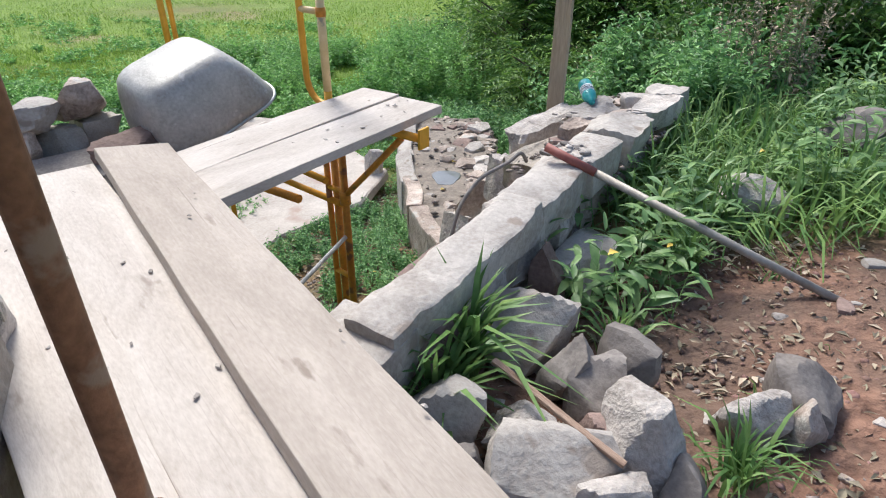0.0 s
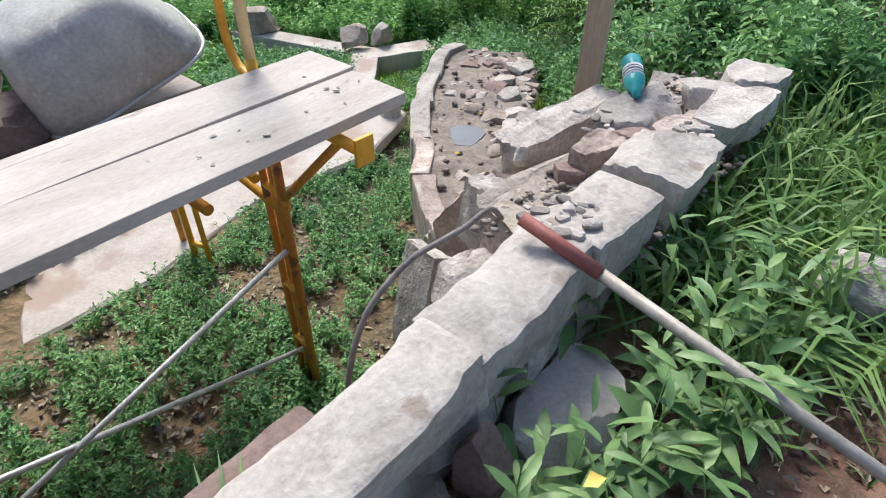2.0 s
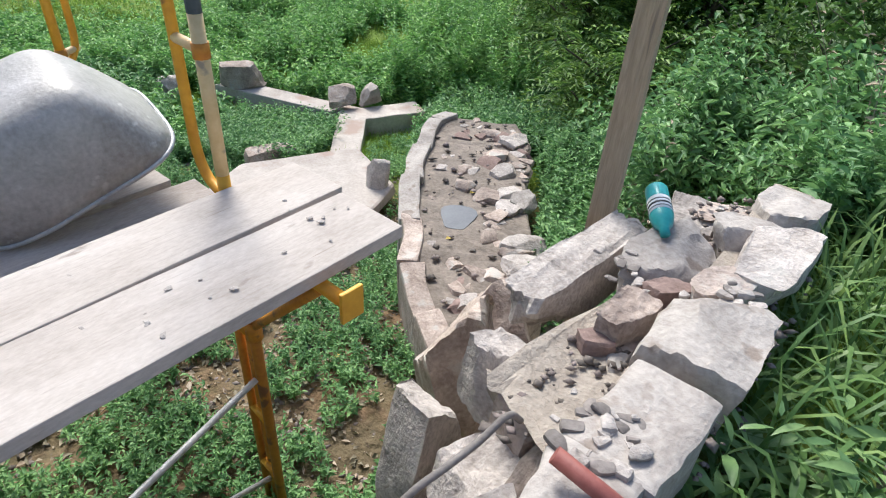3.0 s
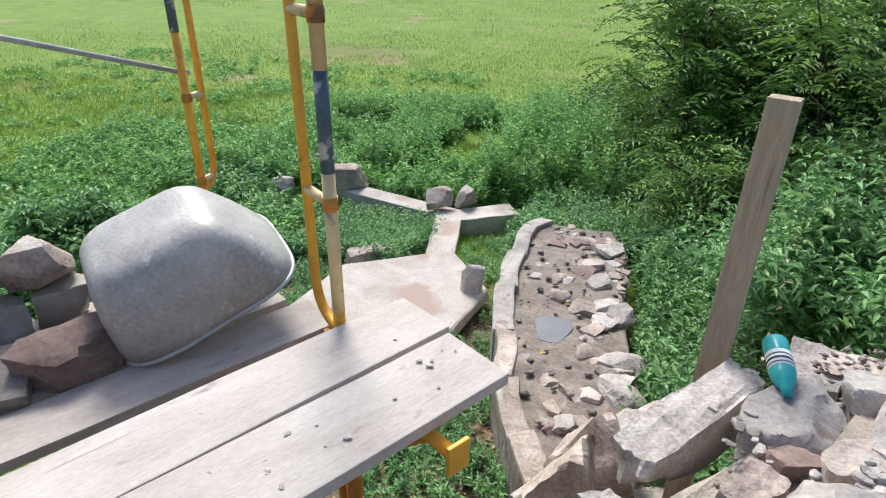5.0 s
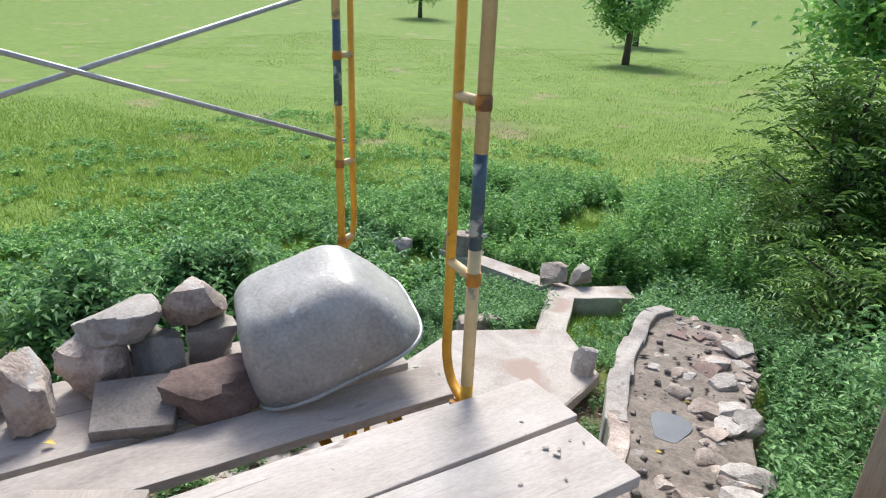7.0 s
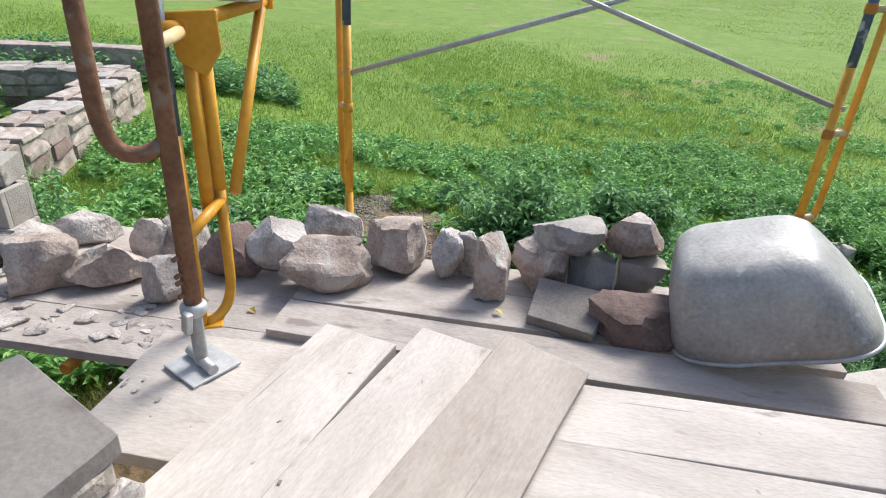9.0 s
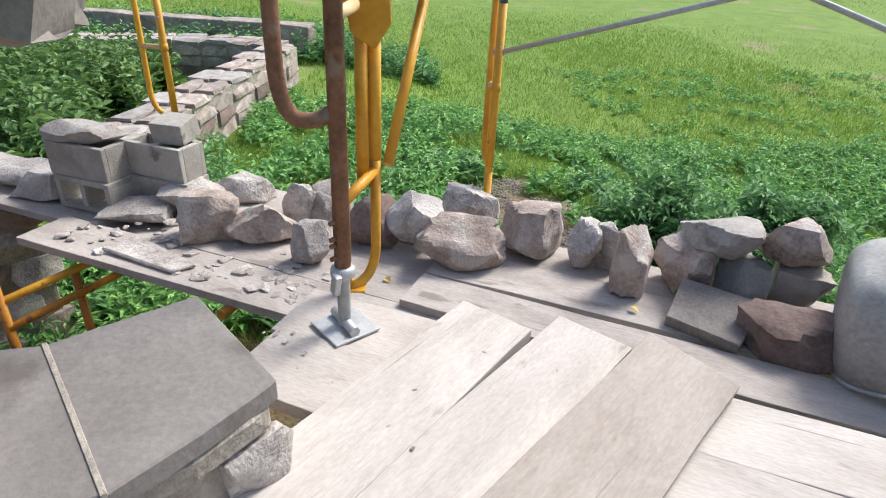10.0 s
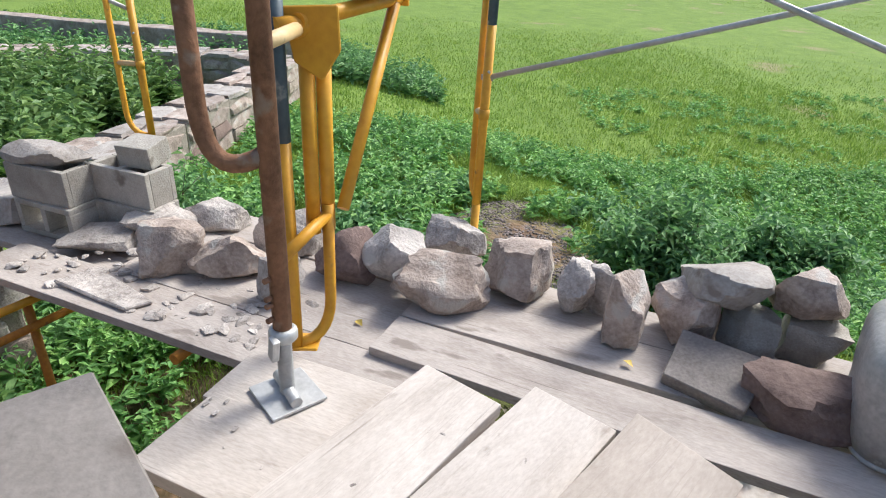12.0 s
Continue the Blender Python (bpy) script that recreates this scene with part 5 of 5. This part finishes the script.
def gravel_free(x, y):
    return lawn_keep(x, y) & (((x + 5.4) / 1.2) ** 2 + ((y - 2.9) / 0.75) ** 2 > 0.8 + 0.5 * np.sin(7 * x + 5 * y))


def lawn_fade(x, y):
    return lawn_keep(x, y) & (rng.uniform(size=len(x)) > smooth_step(np.hypot(x, y), 12, 34)) & (np.exp(-(((x - -9.0) / 2.6) ** 2 + ((y - 20.3 - 0.25 * (x - -9.0)) / 0.8) ** 2)) < 0.45 + 0.5 * soft_noise(2.3 * x, 2.3 * y))


grass_patch("grass", 330000, -9, 2, -1, 12, 0.15, 0.009, GRASS, lambda x, y: gravel_free(x, y), "rough green lawn grass with weeds", 0.6, sliver_arrays)
grass_patch("grass", 300000, -30, 6, 7, 36, 0.12, 0.02, GRASS, lawn_fade, "short green lawn grass further off", 0.5, sliver_arrays)
grass_patch("grass", 220000, -36, -8, -9, 14, 0.13, 0.02, GRASS, lawn_fade, "short green lawn grass beyond the pond", 0.5, sliver_arrays)
weeds("weeds", 15000, -3.3, 0.3, 1.0, 8.0, 0.17, 0.05, DARK_LEAF, lambda x, y: clear_pit(x, y) & patchy(x, y, 2.3, -0.55), "low leafy weeds on the pit floor", 12)
weeds("weeds", 4200, -6.5, -3.3, -1, 9, 0.36, 0.15, DARK_LEAF, lambda x, y: gravel_free(x, y) & patchy(x, y, 0.8, 0.1, 1.0), "leafy weeds along the deck edge", 12)
weeds("weeds", 9500, -9.5, -3.6, -1, 11, 0.30, 0.13, LEAF, lambda x, y: gravel_free(x, y) & patchy(x, y, 0.6, -0.35, 2.0), "leafy weeds spreading into the lawn", 9)
weeds("weeds", 4200, -3.3, -1.9, 6.4, 8.2, 0.30, 0.08, DARK_LEAF, lambda x, y: (y > 6.5), "dark ground ivy filling the basin", 9)
weeds("weeds", 6000, -6, 1.5, 8.9, 14, 0.55, 0.12, LEAF, lambda x, y: patchy(x, y, 0.5, -0.4, 3.0), "tall weeds behind the basin", 18)
weeds("weeds", 2600, -1.6, 2.0, 9.2, 12.5, 1.15, 0.11, LEAF, lambda x, y: patchy(x, y, 0.9, -0.1, 0.5), "tall goldenrod stems in the meadow", 40)
weeds("weeds", 2400, -0.9, 1.2, 6.8, 9.4, 0.5, 0.10, DARK_LEAF, lambda x, y: (y > 7.3) | (x > 0.5), "dark weeds past the curved wall", 16)
weeds("weeds", 2600, 0.45, 1.9, 3.7, 7.5, 0.55, 0.085, DARK_LEAF, lambda x, y: (x > 0.55) & ~((y < 4.0) & (x < 1.5)), "bushy weeds beside the muddy wall", 22)

# long grass and broad leaves on the bank
def bank_keep(s0, s1, r0, r1):
    def keep(x, y):
        s, r_ = wall_frame(x, y)
        return (s > s0) & (s < s1) & (r_ > r0) & (r_ < r1)
    return keep


grass_patch("grass", 15000, 0.3, 4.5, 1.6, 7, 0.42, 0.0145, LONG_GRASS, lambda x, y: bank_keep(1.35, 6, 0.13, 2.6)(x, y) & (wall_frame(x, y)[0] - 0.55 * wall_frame(x, y)[1] > 1.15), "long arching grass on the bank", 0.75)
grass_patch("grass", 3000, 0.5, 3.2, 0.8, 2.6, 0.12, 0.006, LONG_GRASS, lambda x, y: bank_keep(-1, 2.5, 0.4, 3)(x, y) & patchy(x, y, 2.5, 0.75, 2.0), "sparse grass on the red earth", 0.6)
weeds("weeds", 480, 0.2, 2.2, 1.6, 3.6, 0.32, 0.13, BROAD_LEAF, lambda x, y: bank_keep(0.62, 1.75, 0.10, 0.55)(x, y) & (np.hypot(x - 0.64, y - 1.93) > 0.13), "lance-leaved weeds beside the wall", 8, 0.27)
weeds("weeds", 1500, 1.0, 5, 2.2, 7, 0.42, 0.13, BROAD_LEAF, lambda x, y: bank_keep(2.0, 5.5, 0.7, 3.5)(x, y), "lance-leaved weeds on the bank", 11, 0.27)


def tuft(x, y, n, length, width, label, mat=LONG_GRASS, arch=0.7):
    p = np.stack([x + rng.normal(0, 0.025, n), y + rng.normal(0, 0.025, n), np.full(n, float(ground_z(x, y)) - 0.01)], 1)
    v, f = blade_arrays(p, around(n), rng.uniform(0.6, 1.15, n) * length, rng.uniform(0.7, 1.2, n) * width, rng.uniform(0.25, 1.0, n) * arch * 1.4)
    ob = raw("grass_tuft", v, f, mat)
    tagged(ob, label, "grass tuft", "grass tufts")


tuft(0.19, 1.29, 90, 0.48, 0.021, "tuft of broad arching blades beside the wall")
tuft(0.12, 1.13, 44, 0.40, 0.018, "tuft of broad blades in front of the wall end")
tuft(0.90, 0.97, 60, 0.26, 0.010, "tuft of thin grass between the stones")
tuft(0.70, 1.50, 34, 0.26, 0.012, "tuft of grass beside the big pale block")
tuft(1.05, 2.0, 40, 0.30, 0.012, "tuft of grass at the edge of red earth")


def shrub(x, y, z, rx, ry, rz, n, leaf, mat, label, category="shrub", name="shrub", stems=7, seed=0):
    """Branching stems with many small leaves in uneven clumps."""
    r = random.Random(seed)
    top = empty(name, pose(x, y, z), label, category)
    bm = bmesh.new()
    tips = []
    for i in range(stems):
        a = r.uniform(0, 2 * math.pi)
        reach = r.uniform(0.35, 1.0)
        end = Vector((math.cos(a) * rx * reach, math.sin(a) * ry * reach, rz * (r.uniform(0.8, 1.9) - 0.6 * reach)))
        mid = end * 0.5 + Vector((0, 0, rz * 0.3))
        pts = bend((0, 0, -0.1), mid, end, 6)
        tube_bm(pts, [0.03 * rz * (1 - 0.75 * k / 6) for k in range(7)], 6, bm)
        for q in pts[2:]:
            tips.append(q)
            for _ in range(3):
                d = Vector((r.gauss(0, rx * 0.28), r.gauss(0, ry * 0.28), r.gauss(0.05, rz * 0.28)))
                tube_bm([q, q + d], [0.008 * rz, 0.003 * rz], 4, bm)
                tips += [q + d, q + d * 0.6]
    part("branchwork", bm, BARK, top)
    c = np.array([tuple(t) for t in tips])
    pick = rng.integers(0, len(c), n)
    spread = np.array([rx, ry, rz]) * 0.13
    p = c[pick] + rng.normal(size=(n, 3)) * spread
    v, f = leaf_arrays(p, around(n, 0.05), rng.uniform(0.6, 1.3, n) * leaf, rng.uniform(0.3, 0.5, n) * leaf, droop=0.35)
    ob = raw("foliage", v, f, mat, top)
    return top


def frond_tree(x, y, z, height, spread, n, label, mat, seed=0, leaf=0.12):
    """A small tree with feather-shaped leaves: rows of leaflets along arching stalks."""
    r = random.Random(seed)
    top = empty("tree", pose(x, y, z), label, "tree")
    bm = bmesh.new()
    tube_bm(bend((0, 0, -0.2), (0.1, 0, height * 0.5), (0.2, 0.1, height), 6), [0.06 * (1 - 0.7 * k / 6) for k in range(7)], 8, bm)
    starts = []
    for i in range(16):
        a, h = r.uniform(0, 6.283), height * r.uniform(0.15, 1.0)
        e = Vector((math.cos(a) * spread * r.uniform(0.4, 1.0), math.sin(a) * spread * r.uniform(0.4, 1.0), h + r.uniform(0.1, 0.5)))
        pts = bend((0.1, 0, h * 0.75), (e.x * 0.4, e.y * 0.4, h), e, 6)
        tube_bm(pts, [0.022 * (1 - 0.7 * k / 6) for k in range(7)], 5, bm)
        starts += pts[2:]
    part("trunk", bm, BARK, top)
    c = np.array([tuple(t) for t in starts])
    base = c[rng.integers(0, len(c), n)] + rng.normal(size=(n, 3)) * 0.12 * spread
    d = around(n, 0.25)
    per = 15
    t = np.tile(np.arange(per), n) / per
    idx = np.repeat(np.arange(n), per)
    length = rng.uniform(0.35, 0.65, n)[idx]
    p = base[idx] + d[idx] * (t * length)[:, None] - np.array([0, 0, 1.0]) * (0.5 * t * t * length)[:, None]
    side = np.stack([-d[:, 1], d[:, 0], np.zeros(n)], 1)[idx] * np.where(np.tile(np.arange(per), n) % 2, 1, -1)[:, None]
    v, f = leaf_arrays(p, side + 0.5 * d[idx] - np.array([0, 0, 0.15]), leaf * rng.uniform(0.8, 1.2, n * per), leaf * 0.3, droop=0.2)
    raw("crown", v, f, mat, top)
    return top


frond_tree(0.75, 9.9, -2.1, 2.9, 1.2, 260, "leafy sumac tree shading the weeds", SUMAC_LEAF, 14)
frond_tree(0.9, 11.0, -2.2, 2.6, 1.7, 900, "feathery sumac tree with arching leaves", SUMAC_LEAF, 3)
frond_tree(2.2, 9.6, -1.8, 2.2, 1.7, 800, "feathery sumac tree at the meadow edge", SUMAC_LEAF, 4)
frond_tree(1.2, 8.3, -2.0, 1.2, 1.2, 420, "low feathery sumac shoots", SUMAC_LEAF, 5, 0.1)
for i, (x, y, z, rx, ry, rz, n, leaf, label) in enumerate((
        (2.6, 7.6, -1.5, 1.3, 1.3, 1.0, 9000, 0.10, "dense dark green shrub on the bank"),
        (3.8, 10.5, -1.8, 2.0, 1.8, 1.9, 12000, 0.14, "tall dark green shrub behind the bank"),
        (1.5, 5.6, -1.2, 0.7, 0.8, 0.45, 6000, 0.07, "low bushy shrub beside the wooden post"),
        (1.9, 4.5, -0.75, 0.6, 0.6, 0.45, 4500, 0.07, "green shrub behind the bottle"),
        (3.2, 5.8, -0.7, 1.1, 1.0, 0.8, 8000, 0.09, "leafy shrub above the long grass"),
        (5.5, 8.5, -0.8, 1.8, 1.6, 1.6, 10000, 0.13, "shrub at the field edge"),
        (-0.2, 12.8, -2.2, 1.0, 0.8, 0.6, 5000, 0.1, "dark shrub below the sumac"),
        (-4.3, 3.7, -1.5, 0.6, 0.55, 0.5, 6500, 0.09, "bushy dark weed beside the deck"),
        (-4.2, 4.8, -1.55, 0.55, 0.5, 0.42, 5000, 0.09, "bushy weed in front of the lawn"),
        (-3.7, 1.2, -1.45, 0.35, 0.35, 0.34, 1800, 0.08, "leafy weed behind the stone row"),
        (-4.8, -0.1, -1.45, 0.4, 0.4, 0.45, 2000, 0.08, "leafy weed beside the pond wall"))):
    shrub(x, y, z, rx, ry, rz, n, leaf, SHRUB_LEAF if rx > 0.9 else DARK_LEAF, label, seed=40 + i)
shrub(1.5, 5.1, -1.0, 0.55, 0.6, 0.5, 7000, 0.07, DARK_LEAF, "bushy green shrub with dry stalks rising through it", seed=93)
shrub(2.3, 5.0, -0.9, 0.6, 0.6, 0.55, 7000, 0.08, DARK_LEAF, "leafy shrub on the bank behind the post", seed=94)
weeds("dry_stalks", 420, 1.05, 2.6, 4.2, 6.2, 1.75, 0.055, DRY, lambda x, y: patchy(x, y, 1.2, -0.2, 6.0), "pale dry seed-headed stalks above the shrubs", 34)
weeds("reeds", 3000, -10.5, -5.8, -5.0, -1.7, 0.9, 0.22, LONG_GRASS, lambda x, y: patchy(x, y, 0.9, -0.3, 1.5), "tall reeds in the pond", 9)
weeds("weeds", 2500, -16, -12.5, -8, 3, 0.6, 0.2, DARK_LEAF, lambda x, y: patchy(x, y, 0.6, -0.2, 1.0), "dark weeds behind the pond", 12)
weeds("weeds", 700, -4.6, -2.8, -1.9, 0.2, 0.3, 0.11, LEAF, lambda x, y: y > -3, "weeds beneath the left scaffold bay", 9)


def big_tree(x, y, z, h, crown, n, label, seed=0):
    r = random.Random(seed)
    top = empty("tree", pose(x, y, z), label, "tree")
    bm = bmesh.new()
    tube_bm([(0, 0, -0.3), (0.03, 0, h * 0.3), (0.1, 0.05, h * 0.7), (0.1, 0, h)], [h * 0.045, h * 0.032, h * 0.024, h * 0.01], 9, bm)
    tips = []
    for i in range(22):
        a, s = r.uniform(0, 6.283), h * r.uniform(0.38, 0.95)
        e = Vector((math.cos(a) * crown * r.uniform(0.4, 1), math.sin(a) * crown * r.uniform(0.4, 1), s + r.uniform(-0.25, 0.35) * crown))
        pts = bend((0.05, 0, s * 0.85), (e.x * 0.5, e.y * 0.5, s), e, 5)
        tube_bm(pts, [h * 0.012 * (1 - 0.7 * k / 5) for k in range(6)], 5, bm)
        tips += pts[2:]
    part("trunk", bm, BARK, top)
    c = np.array([tuple(t) for t in tips])
    p = c[rng.integers(0, len(c), n)] + rng.normal(size=(n, 3)) * crown * 0.16
    v, f = leaf_arrays(p, around(n, 0), rng.uniform(0.6, 1.3, n) * h * 0.045, h * 0.025, droop=0.3)
    raw("crown", v, f, LEAF, top)


for i, (x, y, h, c) in enumerate(((-11.5, 50, 7, 3.2), (-16, 72, 8, 3.5), (-55, 90, 9, 4), (3.2, 26, 8, 3.2), (14, 40, 9, 4))):
    big_tree(x, y, float(ground_z(x, y)), h, c, 6000, "round-crowned tree on the open lawn", 60 + i)

weeds("weeds", 5000, -16, -3, 6, 18, 0.16, 0.13, LEAF, lambda x, y: lawn_keep(x, y) & patchy(x, y, 1.1, 0.3, 4.0), "broad lawn weeds scattered in the grass", 7)
grass_patch("grass", 80000, -9.5, -2.9, 0, 12, 0.26, 0.009, GRASS, lambda x, y: gravel_free(x, y) & patchy(x, y, 0.9, 0.1, 5.0), "longer grass clumps in the lawn", 0.6)
n = 6000
x, y = rng.uniform(-3.2, 0.2, n), rng.uniform(1.2, 7.2, n)
ok = clear_pit(x, y)
p = np.stack([x[ok], y[ok], ground_z(x[ok], y[ok]) + 0.012], 1)
v, f = leaf_arrays(p, around(len(p), 0.1), rng.uniform(0.02, 0.07, len(p)), rng.uniform(0.015, 0.04, len(p)))
tagged(raw("leaf_litter", v, f, DRY), "dry brown leaf litter on the pit floor", "leaf litter", kind="stuff")

n = 4200
x, y = rng.uniform(0.1, 3.2, n), rng.uniform(0.4, 2.6, n)
ok = wall_frame(x, y)[1] > 0.15
p = np.stack([x[ok], y[ok], ground_z(x[ok], y[ok]) + 0.008], 1)
v, f = leaf_arrays(p, around(len(p), 0.05), rng.uniform(0.01, 0.06, len(p)), rng.uniform(0.004, 0.025, len(p)))
tagged(raw("leaf_litter", v, f, DRY), "dry twigs and leaf litter on red earth", "leaf litter", kind="stuff")


def gravel_stuff(n, x0, x1, y0, y1, keep, mat, label, lo=0.01, hi=0.04, height=ground_z):
    """Small angular stones lying on the ground: squashed eight-sided bits."""
    x, y = rng.uniform(x0, x1, n), rng.uniform(y0, y1, n)
    ok = keep(x, y)
    c = np.stack([x[ok], y[ok], height(x[ok], y[ok])], 1)
    k = len(c)
    base = np.array([(1, 0, 0), (0, 1, 0), (-1, 0, 0), (0, -1, 0), (0.2, 0.1, 0.6), (0, 0, -0.6)], float)
    size = rng.uniform(lo, hi, k)[:, None, None] * rng.uniform(0.6, 1.3, (k, 1, 3))
    a = rng.uniform(0, 6.283, k)
    b = base[None] * size * rng.uniform(0.75, 1.25, (k, 6, 1))
    rot = np.stack([b[..., 0] * np.cos(a)[:, None] - b[..., 1] * np.sin(a)[:, None], b[..., 0] * np.sin(a)[:, None] + b[..., 1] * np.cos(a)[:, None], b[..., 2]], -1)
    v = (c[:, None, :] + rot).reshape(-1, 3)
    tri = ((0, 1, 4), (1, 2, 4), (2, 3, 4), (3, 0, 4), (1, 0, 5), (2, 1, 5), (3, 2, 5), (0, 3, 5))
    f = np.concatenate([np.arange(k)[:, None] * 6 + [t] for t in tri])
    tagged(raw("gravel", v, f, mat), label, "gravel", kind="stuff")


CLOD = material("clods_and_grit", (0.10, 0.055, 0.04), (0.28, 0.18, 0.14), 9, 0.95, bump=0.4, island=0.45)
GRIT = material("grey_grit", (0.10, 0.08, 0.07), (0.30, 0.255, 0.225), 9, 0.95, bump=0.4, island=0.4)
gravel_stuff(3500, 0.1, 3.4, 0.3, 2.8, lambda x, y: wall_frame(x, y)[1] > 0.14, CLOD, "crumbled red earth clods", 0.004, 0.02)
gravel_stuff(500, 0.1, 2.6, 0.5, 2.2, lambda x, y: wall_frame(x, y)[1] > 0.14, GRIT, "grey grit on the red earth", 0.004, 0.018)
gravel_stuff(5500, -3.2, 0.2, 1.2, 7.0, clear_pit, GRIT, "grey grit and chips on the pit floor", 0.006, 0.03)
gravel_stuff(7000, -6.8, -4.0, 2.0, 3.9, lambda x, y: ~gravel_free(x, y), GRIT, "grey gravel patch at the lawn edge", 0.008, 0.03)
gravel_stuff(260, -0.6, 0.7, 3.9, 7.1, lambda x, y: (x > -0.02 - 0.33 * np.clip(y - 4.1, 0, 1.5)) & (x < 0.62 - 0.15 * np.clip(y - 4, 0, 1.5)) & (np.hypot(x + 0.09, y - 5.28) > 0.2), GRIT, "grit and chips bedded in mud", 0.006, 0.04, lambda x, y: -1.425 + 0 * x)
gravel_stuff(900, 0.35, 1.35, 2.3, 3.6, lambda x, y: (np.abs(wall_frame(x, y)[1] + 0.05) < 0.22), GRIT, "crumbled mortar on the wall crown", 0.004, 0.02, lambda x, y: -0.105 + 0 * x)
grass_patch("grass", 60000, -50, 14, 29, 62, 0.13, 0.03, GRASS, lambda x, y: lawn_keep(x, y), "short lawn grass in the distance", 0.6, sliver_arrays)
